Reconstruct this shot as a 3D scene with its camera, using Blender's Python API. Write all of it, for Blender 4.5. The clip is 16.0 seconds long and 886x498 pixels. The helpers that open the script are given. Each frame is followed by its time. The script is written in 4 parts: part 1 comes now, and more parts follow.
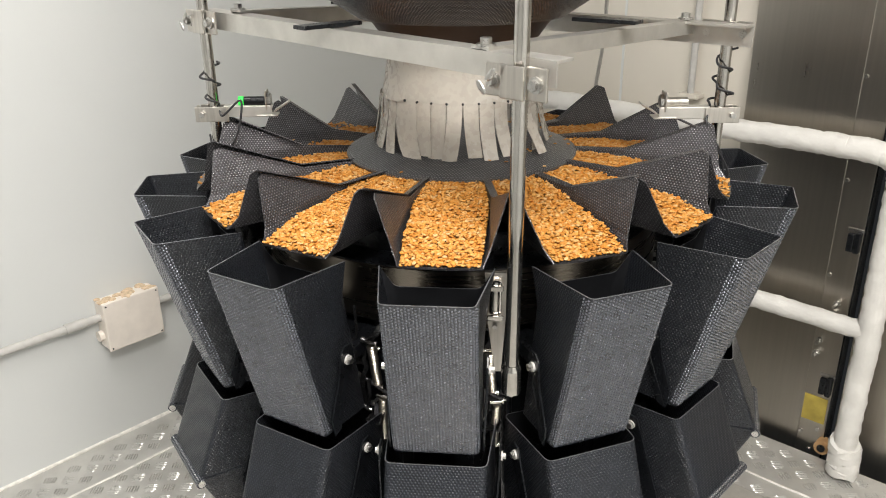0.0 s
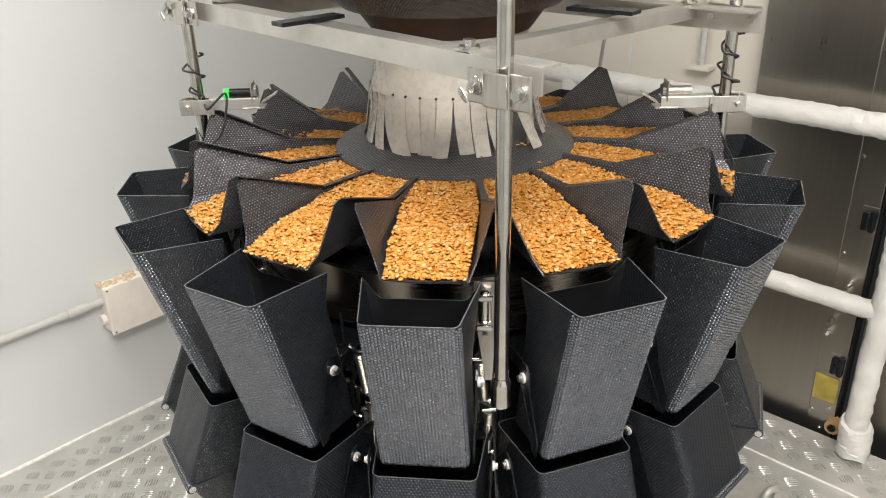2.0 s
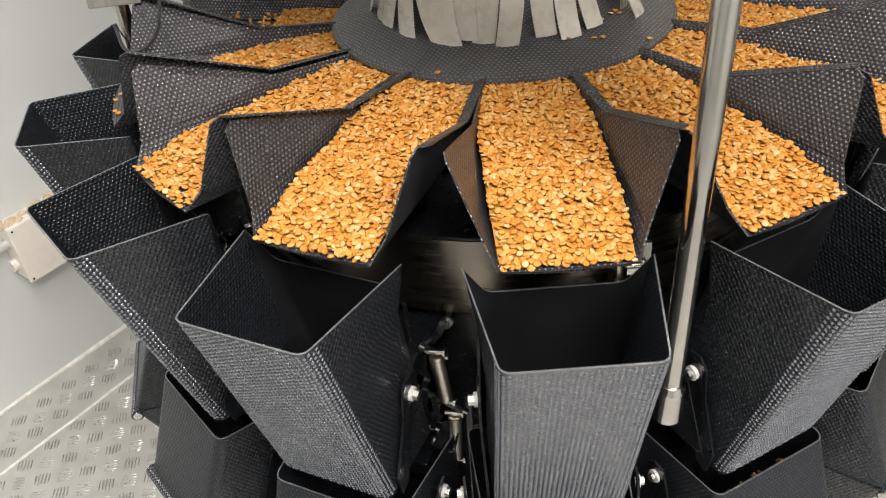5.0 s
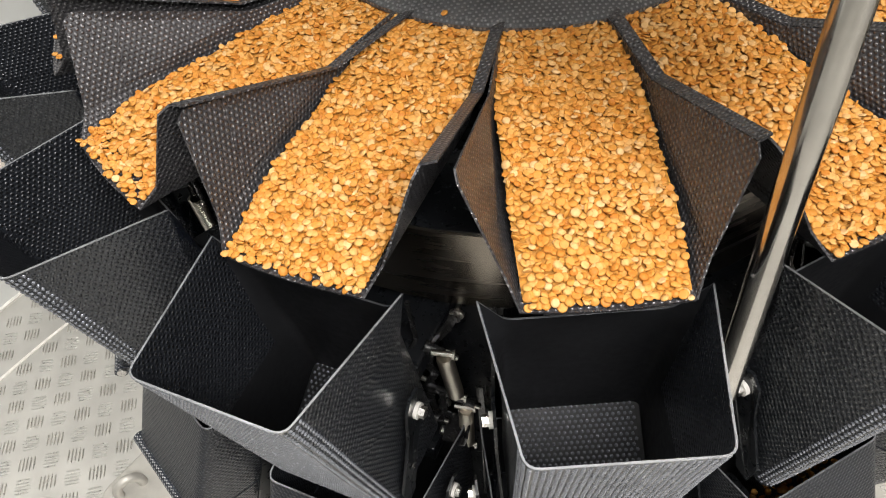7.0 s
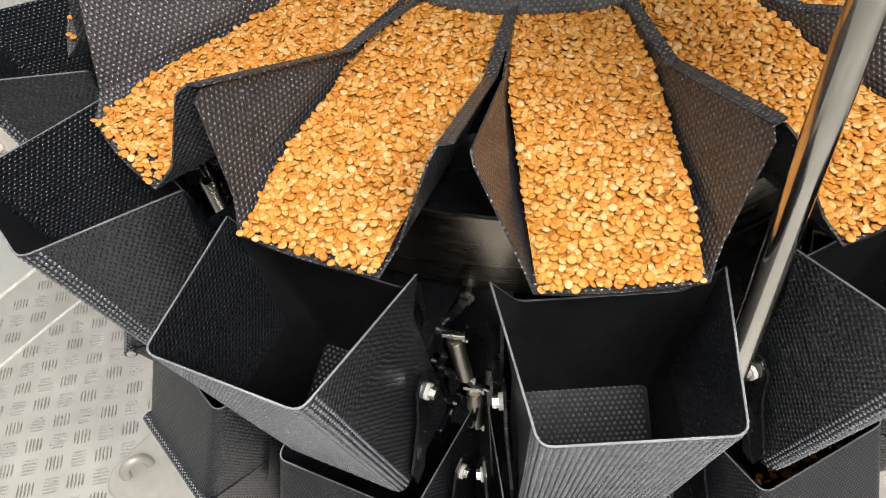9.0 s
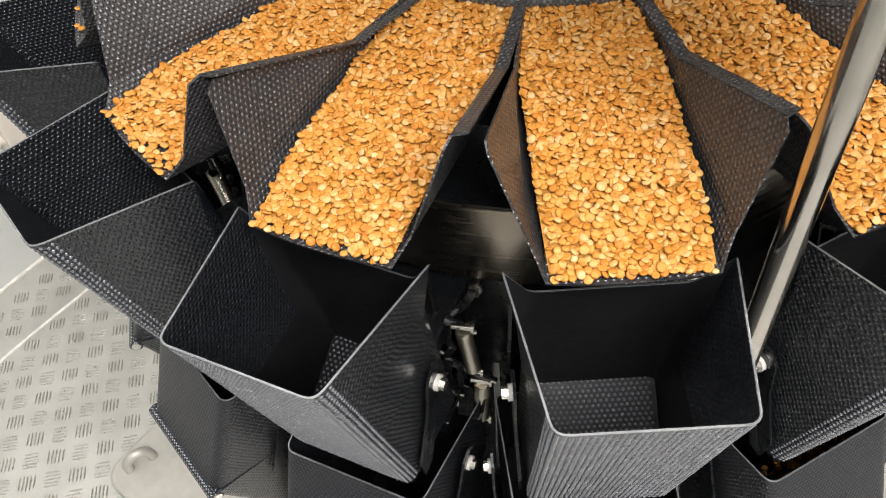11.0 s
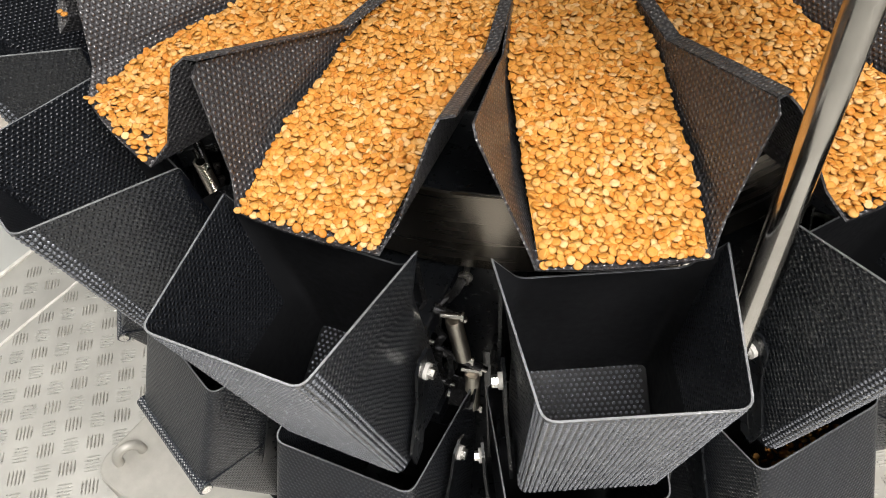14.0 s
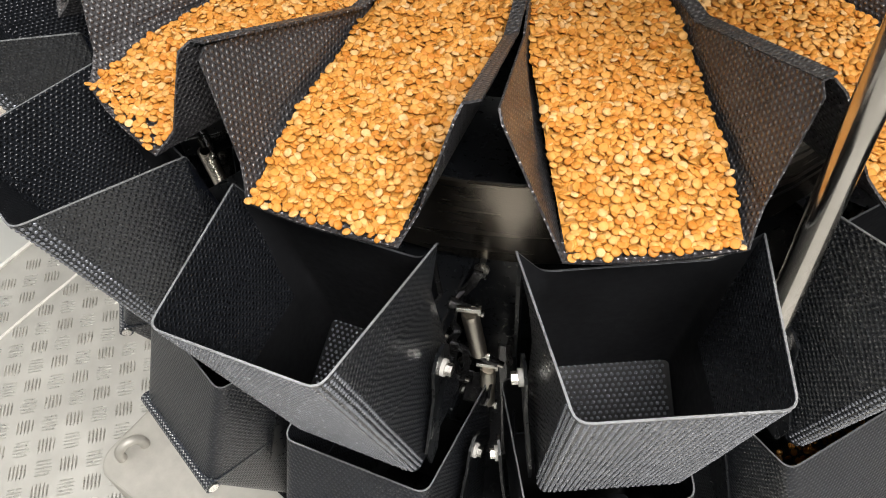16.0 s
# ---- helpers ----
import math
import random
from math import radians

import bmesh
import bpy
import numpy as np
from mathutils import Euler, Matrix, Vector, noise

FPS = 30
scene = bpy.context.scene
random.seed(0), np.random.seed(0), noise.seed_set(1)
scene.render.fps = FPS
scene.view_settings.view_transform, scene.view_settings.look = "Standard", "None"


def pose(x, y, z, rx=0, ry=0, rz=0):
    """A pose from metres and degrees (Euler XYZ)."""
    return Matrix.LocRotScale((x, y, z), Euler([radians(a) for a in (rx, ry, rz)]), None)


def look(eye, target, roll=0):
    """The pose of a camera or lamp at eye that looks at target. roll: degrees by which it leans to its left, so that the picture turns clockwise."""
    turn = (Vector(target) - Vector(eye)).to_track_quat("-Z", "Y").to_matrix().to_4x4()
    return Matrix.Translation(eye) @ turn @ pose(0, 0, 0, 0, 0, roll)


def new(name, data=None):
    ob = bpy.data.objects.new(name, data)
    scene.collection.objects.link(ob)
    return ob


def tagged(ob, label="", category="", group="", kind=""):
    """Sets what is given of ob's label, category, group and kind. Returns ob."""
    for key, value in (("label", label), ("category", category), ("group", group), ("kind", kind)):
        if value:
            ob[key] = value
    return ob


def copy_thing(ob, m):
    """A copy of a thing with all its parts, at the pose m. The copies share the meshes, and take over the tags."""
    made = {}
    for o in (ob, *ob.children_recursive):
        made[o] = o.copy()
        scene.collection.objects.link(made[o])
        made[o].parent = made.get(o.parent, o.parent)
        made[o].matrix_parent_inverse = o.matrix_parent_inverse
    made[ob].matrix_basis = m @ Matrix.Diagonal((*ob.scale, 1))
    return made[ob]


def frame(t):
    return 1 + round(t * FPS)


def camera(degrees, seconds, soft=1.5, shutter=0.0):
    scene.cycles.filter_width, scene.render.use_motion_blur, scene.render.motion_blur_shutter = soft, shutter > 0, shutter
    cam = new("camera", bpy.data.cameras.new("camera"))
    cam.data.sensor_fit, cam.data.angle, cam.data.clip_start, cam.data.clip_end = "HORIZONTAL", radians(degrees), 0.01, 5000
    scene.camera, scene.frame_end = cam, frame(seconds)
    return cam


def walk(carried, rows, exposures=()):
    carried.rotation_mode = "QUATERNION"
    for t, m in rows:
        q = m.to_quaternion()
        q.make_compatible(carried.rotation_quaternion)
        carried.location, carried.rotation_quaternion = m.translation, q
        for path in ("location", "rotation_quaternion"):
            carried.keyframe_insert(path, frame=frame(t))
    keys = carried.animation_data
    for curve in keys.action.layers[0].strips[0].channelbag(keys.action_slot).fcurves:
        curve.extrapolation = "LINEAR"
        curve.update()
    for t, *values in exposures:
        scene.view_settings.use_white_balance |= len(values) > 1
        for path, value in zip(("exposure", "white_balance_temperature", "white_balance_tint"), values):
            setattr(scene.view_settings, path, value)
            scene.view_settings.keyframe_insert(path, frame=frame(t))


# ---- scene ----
cam = camera(58.45, 16.0, soft=1.0, shutter=0.3)
# seconds, place, yaw, pitch, roll; heights over the pan lips
ROWS = [
    (0.0, 0.0885, -1.2064, 0.3508, 5.38, -22.00, 0.64),
    (0.5, 0.0949, -1.1739, 0.3800, 5.66, -23.20, 1.06),
    (1.0, 0.1058, -1.1629, 0.3949, 5.97, -24.13, 1.36),
    (1.5, 0.1165, -1.1518, 0.3892, 6.15, -24.60, 1.51),
    (2.0, 0.1182, -1.1455, 0.3898, 6.28, -25.06, 1.59),
    (2.5, 0.1050, -1.1353, 0.3833, 5.81, -25.50, 1.81),
    (3.0, 0.0785, -1.1017, 0.3702, 4.55, -26.30, 2.22),
    (3.5, 0.0245, -1.0370, 0.3396, 2.43, -27.63, 2.83),
    (4.0, -0.0382, -0.9768, 0.3161, 0.29, -29.42, 3.25),
    (4.5, -0.0773, -0.9141, 0.3133, -1.74, -32.12, 3.55),
    (4.7, -0.0754, -0.8732, 0.3219, -2.17, -33.88, 3.73),
    (6.8, -0.0720, -0.6581, 0.3450, -2.37, -47.59, 4.10),
    (7.0, -0.0702, -0.6621, 0.3451, -2.18, -47.90, 4.15),
    (7.5, -0.0705, -0.6651, 0.3464, -1.89, -48.21, 4.14),
    (8.0, -0.0744, -0.6650, 0.3456, -1.82, -48.48, 4.05),
    (10.5, -0.0807, -0.6727, 0.3455, -1.56, -48.80, 3.68),
    (11.0, -0.0865, -0.6707, 0.3452, -1.75, -48.97, 3.65),
    (11.5, -0.0905, -0.6698, 0.3444, -2.03, -49.10, 3.55),
    (12.0, -0.0883, -0.6739, 0.3449, -2.24, -49.18, 3.48),
    (12.5, -0.0873, -0.6780, 0.3456, -2.26, -49.22, 3.42),
    (13.0, -0.0876, -0.6780, 0.3462, -2.36, -49.26, 3.36),
    (13.5, -0.0876, -0.6733, 0.3408, -2.36, -49.36, 3.40),
    (14.0, -0.0844, -0.6700, 0.3377, -2.25, -49.47, 3.39),
    (14.5, -0.0866, -0.6668, 0.3383, -2.32, -49.74, 3.45),
    (15.0, -0.0887, -0.6656, 0.3372, -2.29, -50.05, 3.49),
    (15.5, -0.0938, -0.6626, 0.3352, -2.15, -50.24, 3.52),
    (16.0, -0.0972, -0.6550, 0.3229, -2.45, -50.18, 3.42),
]
LAMP_A, LAMP_B = 82.0, 19.0     # watts of the two ceiling lights
EXPOSURES = [(0.0, 0.0), (16.0, 0.0)]
walk(cam, [(t, pose(x, y, z + 0.945, 90 + pitch, roll, yaw)) for t, x, y, z, yaw, pitch, roll in ROWS], exposures=EXPOSURES)

# ---------------------------------------------------------------- world and light
world = bpy.data.worlds.new("world")
scene.world = world
world.use_nodes = True
world.node_tree.nodes["Background"].inputs[0].default_value = (0.9, 0.95, 1.0, 1)
world.node_tree.nodes["Background"].inputs[1].default_value = 0.02


def area(name, place, target, w, h, watts, colour):
    lamp = bpy.data.lights.new(name, "AREA")
    lamp.shape, lamp.size, lamp.size_y, lamp.energy, lamp.color = "RECTANGLE", w, h, watts, colour
    ob = new(name, lamp)
    ob.matrix_basis = look(place, target)
    return ob


# ---------------------------------------------------------------- plan
ZL = 0.945                      # height of the pan lips over the platform
TH = radians(37.1)              # the room's long axis against the y axis
AX_U = Vector((math.cos(TH), -math.sin(TH), 0))
AX_V = Vector((math.sin(TH), math.cos(TH), 0))
ROOM = Matrix.Rotation(-TH, 4, "Z")     # room coordinates u, v, z to the world
WALL_U, EDGE_V, FAR_V, CEIL = -1.125, 1.015, 1.10, ZL + 1.45
HEADS = 14
STEP = 360.0 / HEADS


def uvz(u, v, z):
    p = AX_U * u + AX_V * v
    return Vector((p.x, p.y, z))


area("ceiling_lamp", uvz(1.20, -0.95, CEIL - 0.07), uvz(1.20, -0.95, 0), 1.2, 0.6, LAMP_A, (1.0, 0.955, 0.90))
area("ceiling_lamp", uvz(0.0, -0.45, CEIL - 0.07), uvz(0.0, -0.45, 0), 1.2, 0.6, LAMP_B, (1.0, 0.965, 0.92))

# ---------------------------------------------------------------- materials


def material(name):
    m = bpy.data.materials.new(name)
    m.use_nodes = True
    nt = m.node_tree
    return m, nt, nt.nodes["Principled BSDF"]


def node(nt, kind, **kw):
    n = nt.nodes.new(kind)
    for k, v in kw.items():
        if k == "operation":
            n.operation = v
        elif k == "blend":
            n.blend_type = v
        elif k == "dims":
            n.voronoi_dimensions = v
    return n


def noise_tex(nt, scale, detail=4.0, coords=None):
    n = nt.nodes.new("ShaderNodeTexNoise")
    n.inputs["Scale"].default_value, n.inputs["Detail"].default_value = scale, detail
    if coords is None:
        tc = nt.nodes.new("ShaderNodeTexCoord")
        coords = tc.outputs["Object"]
    nt.links.new(coords, n.inputs["Vector"])
    return n.outputs["Fac"]


def ramp(nt, fac, stops):
    r = nt.nodes.new("ShaderNodeValToRGB")
    els = r.color_ramp.elements
    while len(els) < len(stops):
        els.new(0.5)
    for e, (p, c) in zip(els, stops):
        e.position, e.color = p, (*c, 1) if len(c) == 3 else c
    nt.links.new(fac, r.inputs["Fac"])
    return r.outputs["Color"]


def math_node(nt, op, a, b=None):
    n = nt.nodes.new("ShaderNodeMath")
    n.operation = op
    for i, v in enumerate((a, b)):
        if v is None:
            continue
        if isinstance(v, (int, float)):
            n.inputs[i].default_value = v
        else:
            nt.links.new(v, n.inputs[i])
    return n.outputs[0]


def bump(nt, bsdf, height, strength, distance):
    n = nt.nodes.new("ShaderNodeBump")
    n.inputs["Strength"].default_value, n.inputs["Distance"].default_value = strength, distance
    nt.links.new(height, n.inputs["Height"])
    nt.links.new(n.outputs["Normal"], bsdf.inputs["Normal"])


def simple(name, colour, rough, metal=0.0, vary=0.15, scale=18.0, relief=0.0, spec=0.5):
    m, nt, b = material(name)
    f = noise_tex(nt, scale)
    lo, hi = [tuple(min(1, c * k) for c in colour) for k in (1 - vary, 1 + vary)]
    nt.links.new(ramp(nt, f, [(0.3, lo), (0.7, hi)]), b.inputs["Base Color"])
    f2 = noise_tex(nt, scale * 7)
    r = math_node(nt, "MULTIPLY_ADD", f2, 0.25)
    nt.nodes[-1].inputs[2].default_value = rough - 0.125
    nt.links.new(r, b.inputs["Roughness"])
    b.inputs["Metallic"].default_value = metal
    b.inputs["Specular IOR Level"].default_value = spec
    if relief:
        bump(nt, b, f2, 0.4, relief)
    return m


def dimple(name, colour, rough, metal, pitch=0.0044, depth=0.0009, strength=0.45, tipcol=0.16):
    """Embossed sheet: round dimples in staggered rows, on the mesh's UV in metres."""
    m, nt, b = material(name)
    uvn = nt.nodes.new("ShaderNodeUVMap")
    sep = nt.nodes.new("ShaderNodeSeparateXYZ")
    nt.links.new(uvn.outputs["UV"], sep.inputs[0])
    pv = pitch * 1.5
    best = None
    for off in (0.0, 0.5):
        parts = []
        for o, p in ((sep.outputs[0], pitch), (sep.outputs[1], pv)):
            q = math_node(nt, "ADD", math_node(nt, "DIVIDE", o, p), off + 50.0)
            q = math_node(nt, "SUBTRACT", math_node(nt, "FRACT", q), 0.5)
            parts.append(math_node(nt, "POWER", math_node(nt, "ABSOLUTE", math_node(nt, "MULTIPLY", q, p / pitch)), 2.0))
        d = math_node(nt, "SQRT", math_node(nt, "ADD", parts[0], parts[1]))
        best = d if best is None else math_node(nt, "MINIMUM", best, d)
    mr = nt.nodes.new("ShaderNodeMapRange")
    mr.interpolation_type = "SMOOTHSTEP"
    for i, v in enumerate((0.38, 0.12, 0.0, 1.0)):
        mr.inputs[i + 1].default_value = v
    nt.links.new(best, mr.inputs[0])
    height = mr.outputs[0]
    grain = noise_tex(nt, 30.0)
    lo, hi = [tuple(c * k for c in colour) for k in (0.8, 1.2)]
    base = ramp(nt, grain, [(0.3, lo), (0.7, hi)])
    # dimple tips are painted lighter, in place of the glints they catch
    lightened = nt.nodes.new("ShaderNodeMixRGB")
    lightened.blend_type = "MIX"
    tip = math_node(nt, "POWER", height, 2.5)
    nt.links.new(tip, lightened.inputs[0])
    nt.links.new(base, lightened.inputs[1])
    lightened.inputs[2].default_value = (*[min(1, c * 2.2 + tipcol) for c in colour], 1)
    nt.links.new(lightened.outputs[0], b.inputs["Base Color"])
    fine = noise_tex(nt, 240.0)
    r = math_node(nt, "MULTIPLY_ADD", fine, 0.2)
    nt.nodes[-1].inputs[2].default_value = rough - 0.1
    nt.links.new(math_node(nt, "SUBTRACT", r, math_node(nt, "MULTIPLY", tip, 0.06)), b.inputs["Roughness"])
    mt = math_node(nt, "MULTIPLY_ADD", tip, 0.95 - metal)
    nt.nodes[-1].inputs[2].default_value = metal
    nt.links.new(mt, b.inputs["Metallic"])
    bump(nt, b, height, strength, depth)
    return m


def peas_material(name, per_object):
    m, nt, b = material(name)
    if per_object:
        src = nt.nodes.new("ShaderNodeObjectInfo").outputs["Random"]
    else:
        src = nt.nodes.new("ShaderNodeNewGeometry").outputs["Random Per Island"]
    col = ramp(nt, src, [(0.0, (0.37, 0.134, 0.016)), (0.3, (0.42, 0.178, 0.028)), (0.62, (0.45, 0.213, 0.047)), (0.86, (0.48, 0.267, 0.088)), (1.0, (0.51, 0.33, 0.16))])
    grain = noise_tex(nt, 420.0, 3.0)
    mix = nt.nodes.new("ShaderNodeMixRGB")
    mix.blend_type = "MULTIPLY"
    mix.inputs[0].default_value = 1.0
    nt.links.new(col, mix.inputs[1])
    nt.links.new(ramp(nt, grain, [(0.3, (0.88, 0.84, 0.76)), (0.65, (1, 1, 1))]), mix.inputs[2])
    nt.links.new(mix.outputs[0], b.inputs["Base Color"])
    b.inputs["Roughness"].default_value = 0.6
    b.inputs["Specular IOR Level"].default_value = 0.3
    b.inputs["Subsurface Weight"].default_value = 0.0
    bump(nt, b, grain, 0.3, 0.0004)
    return m


def brushed(name, colour, rough, stretch=(2.0, 2.0, 160.0), metal=1.0, grain=1.0):
    m, nt, b = material(name)
    tc = nt.nodes.new("ShaderNodeTexCoord")
    mp = nt.nodes.new("ShaderNodeMapping")
    mp.inputs["Scale"].default_value = stretch
    nt.links.new(tc.outputs["Object"], mp.inputs["Vector"])
    f = noise_tex(nt, 3.0, 6.0, mp.outputs["Vector"])
    big = noise_tex(nt, 3.5, 3.0)
    lo, hi = [tuple(min(1, c * k) for c in colour) for k in (1 - 0.14 * grain, 1 + 0.1 * grain)]
    nt.links.new(ramp(nt, f, [(0.3, lo), (0.7, hi)]), b.inputs["Base Color"])
    r = math_node(nt, "MULTIPLY_ADD", f, 0.16 * grain)
    nt.nodes[-1].inputs[2].default_value = rough - 0.08 * grain
    r2 = math_node(nt, "MULTIPLY_ADD", big, 0.1)
    nt.nodes[-1].inputs[2].default_value = -0.05
    nt.links.new(math_node(nt, "ADD", r, r2), b.inputs["Roughness"])
    b.inputs["Metallic"].default_value = metal
    bump(nt, b, f, 0.15 * grain * grain, 0.0006)
    return m


def wall_paint(name, colour):
    m, nt, b = material(name)
    f, g = noise_tex(nt, 1.6, 5.0), noise_tex(nt, 90.0, 3.0)
    lo = tuple(c * 0.95 for c in colour)
    nt.links.new(ramp(nt, f, [(0.35, lo), (0.65, colour)]), b.inputs["Base Color"])
    b.inputs["Roughness"].default_value = 0.38
    bump(nt, b, g, 0.08, 0.001)
    return m


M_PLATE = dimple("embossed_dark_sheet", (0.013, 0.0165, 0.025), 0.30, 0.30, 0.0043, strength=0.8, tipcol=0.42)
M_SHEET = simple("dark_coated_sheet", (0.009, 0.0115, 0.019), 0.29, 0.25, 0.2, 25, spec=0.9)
M_LEVER = simple("oiled_lever_steel", (0.055, 0.055, 0.058), 0.24, 0.85, 0.25, 60)
# knob colour far above its sheet's: glints on the embossing put into the paint
M_KNOB = simple("glint_embossing", (0.20, 0.212, 0.245), 0.24, 0.65, 0.2, 60, spec=1.0)
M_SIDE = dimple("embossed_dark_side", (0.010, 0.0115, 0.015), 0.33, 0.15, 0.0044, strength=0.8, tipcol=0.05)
M_WEIGH = dimple("embossed_weigh_sheet", (0.008, 0.010, 0.015), 0.36, 0.12, 0.0043, strength=0.6, tipcol=0.04)
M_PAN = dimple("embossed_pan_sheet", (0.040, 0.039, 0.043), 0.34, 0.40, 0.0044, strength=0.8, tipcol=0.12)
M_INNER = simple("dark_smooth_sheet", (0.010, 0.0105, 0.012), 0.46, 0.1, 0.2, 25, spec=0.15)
M_EDGE = simple("bare_sheet_edge", (0.30, 0.31, 0.33), 0.4, 0.9, 0.15, 60)
M_BLACK = simple("black_steel", (0.008, 0.009, 0.011), 0.30, 0.3, 0.25, 30)
M_DRUM = brushed("brushed_drum", (0.22, 0.195, 0.165), 0.28, (2, 2, 60), grain=0.5)
M_STEEL = brushed("brushed_stainless", (0.56, 0.53, 0.49), 0.36, (60, 60, 3))
M_PANEL = brushed("stainless_panel", (0.46, 0.43, 0.385), 0.30, (40, 40, 1), grain=0.3)
M_CHROME = simple("polished_rod", (0.50, 0.48, 0.45), 0.17, 1.0, 0.1, 40)
M_BAR = simple("satin_steel_bar", (0.58, 0.565, 0.53), 0.46, 0.85, 0.1, 25)
M_SPRING = brushed("coil_steel", (0.50, 0.46, 0.40), 0.3, (1, 1, 900))
M_BOLT = simple("zinc_bolt", (0.52, 0.51, 0.49), 0.3, 1.0, 0.15, 90)
M_WHITE = simple("white_nylon", (0.48, 0.47, 0.45), 0.5, 0, 0.06, 60)
M_WALL = wall_paint("white_wall_panel", (0.63, 0.645, 0.64))
M_FAR = wall_paint("cream_wall_panel", (0.64, 0.60, 0.53))
M_FLOOR = simple("tread_plate", (0.54, 0.53, 0.505), 0.42, 0.45, 0.14, 9, 0.0008)
M_TREAD = simple("worn_tread_bar", (0.64, 0.63, 0.605), 0.30, 0.8, 0.12, 30)
M_BASE = simple("blasted_steel", (0.44, 0.425, 0.395), 0.5, 0.5, 0.08, 40, 0.0003)
M_FOAM = simple("white_wrap", (0.68, 0.665, 0.635), 0.62, 0, 0.1, 14, 0.004)
M_CAULK = simple("pale_sealant", (0.78, 0.76, 0.72), 0.6, 0, 0.15, 60)
M_BOX = simple("cream_plastic", (0.76, 0.70, 0.635), 0.45, 0, 0.05, 30)
M_DUST = simple("tan_dust", (0.58, 0.45, 0.31), 0.9, 0, 0.25, 120, 0.001)
M_SKIRT = simple("milky_plastic_skirt", (0.37, 0.345, 0.305), 0.28, 0, 0.12, 14)
M_CABLE = simple("black_cable", (0.02, 0.02, 0.022), 0.45, 0, 0.2, 60)
M_CONE = dimple("embossed_cone_sheet", (0.085, 0.086, 0.09), 0.42, 0.6, 0.0044, 0.0006, tipcol=0.08)
M_HOP = simple("dark_hopper_inside", (0.055, 0.042, 0.036), 0.5, 0.5, 0.2, 20)
M_PEAS = peas_material("split_peas", False)
M_PEA = peas_material("split_pea", True)
M_PEABED = simple("pea_layer", (0.36, 0.155, 0.016), 0.7, 0, 0.35, 260, 0.003)
M_LIGHT, _nt, _b = material("lamp_diffuser")
_b.inputs["Emission Color"].default_value, _b.inputs["Emission Strength"].default_value = (1, 0.97, 0.92, 1), 5.0
M_GREEN, _nt, _b = material("green_indicator")
_b.inputs["Base Color"].default_value = (0.02, 0.75, 0.06, 1)
_b.inputs["Emission Color"].default_value, _b.inputs["Emission Strength"].default_value = (0.02, 0.9, 0.08, 1), 0.6
# flat yellow colour that stands for a gold reflection on the edge strip
M_YELLOW = simple("yellow_reflection_patch", (0.40, 0.31, 0.06), 0.45, 0.0, 0.25, 25)
M_TAPE = simple("clear_gold_plug", (0.5, 0.30, 0.14), 0.4, 0.0, 0.3, 30)

# ---------------------------------------------------------------- mesh helpers


def uvmap(bm):
    layer = bm.loops.layers.uv.verify()
    for f in bm.faces:
        n = f.normal
        up = Vector((0, 0, 1)) if abs(n.z) < 0.93 else Vector((0, 1, 0))
        t = up.cross(n).normalized()
        s = n.cross(t)
        for lp in f.loops:
            lp[layer].uv = (lp.vert.co.dot(t), lp.vert.co.dot(s))


def part(name, bm, mat, parent=None, label="", smooth=False, second=()):
    bm.normal_update()
    uvmap(bm)
    if second:
        bmesh.ops.triangulate(bm, faces=bm.faces[:], quad_method="FIXED")
    me = bpy.data.meshes.new(name)
    bm.to_mesh(me)
    bm.free()
    me.materials.append(mat)
    for m in second:
        me.materials.append(m)
    if smooth:
        me.shade_smooth()
        me.set_sharp_from_angle(angle=radians(38))
    ob = new(name, me)
    if parent is not None:
        ob.parent = parent
    if label:
        ob["label"] = label
    return ob


def thing(name, label, category, group="", kind=""):
    return tagged(new(name), label, category, group, kind)


def sheet(bm, pts, thick):
    """A flat polygon with thickness, grown half to each side."""
    pts = [Vector(p) for p in pts]
    n = Vector()
    for i in range(len(pts)):
        n += (pts[i] - pts[0]).cross(pts[(i + 1) % len(pts)] - pts[0])
    n.normalize()
    lo = [bm.verts.new(p - n * thick / 2) for p in pts]
    hi = [bm.verts.new(p + n * thick / 2) for p in pts]
    bm.faces.new(hi)
    bm.faces.new(lo[::-1])
    for i in range(len(pts)):
        j = (i + 1) % len(pts)
        bm.faces.new((lo[i], lo[j], hi[j], hi[i]))


def box(bm, c, s, m=None, bevel=0.0):
    r = bmesh.ops.create_cube(bm, size=1.0)
    vs = r["verts"]
    for v in vs:
        v.co = Vector((v.co.x * s[0] + c[0], v.co.y * s[1] + c[1], v.co.z * s[2] + c[2]))
    if bevel:
        es = {e for v in vs for e in v.link_edges}
        out = bmesh.ops.bevel(bm, geom=list(es), offset=bevel, segments=2, affect="EDGES", profile=0.5)
        vs = list({v for f in out["faces"] for v in f.verts} | {v for v in vs if v.is_valid})
    if m is not None:
        for v in vs:
            v.co = m @ v.co


def rod(bm, p, q, r, seg=12, r2=None):
    """A closed cylinder or cone from p to q."""
    p, q = Vector(p), Vector(q)
    d = (q - p)
    m = Matrix.Translation((p + q) / 2) @ d.to_track_quat("Z", "Y").to_matrix().to_4x4()
    bmesh.ops.create_cone(bm, cap_ends=True, segments=seg, radius1=r, radius2=r if r2 is None else r2, depth=d.length, matrix=m)


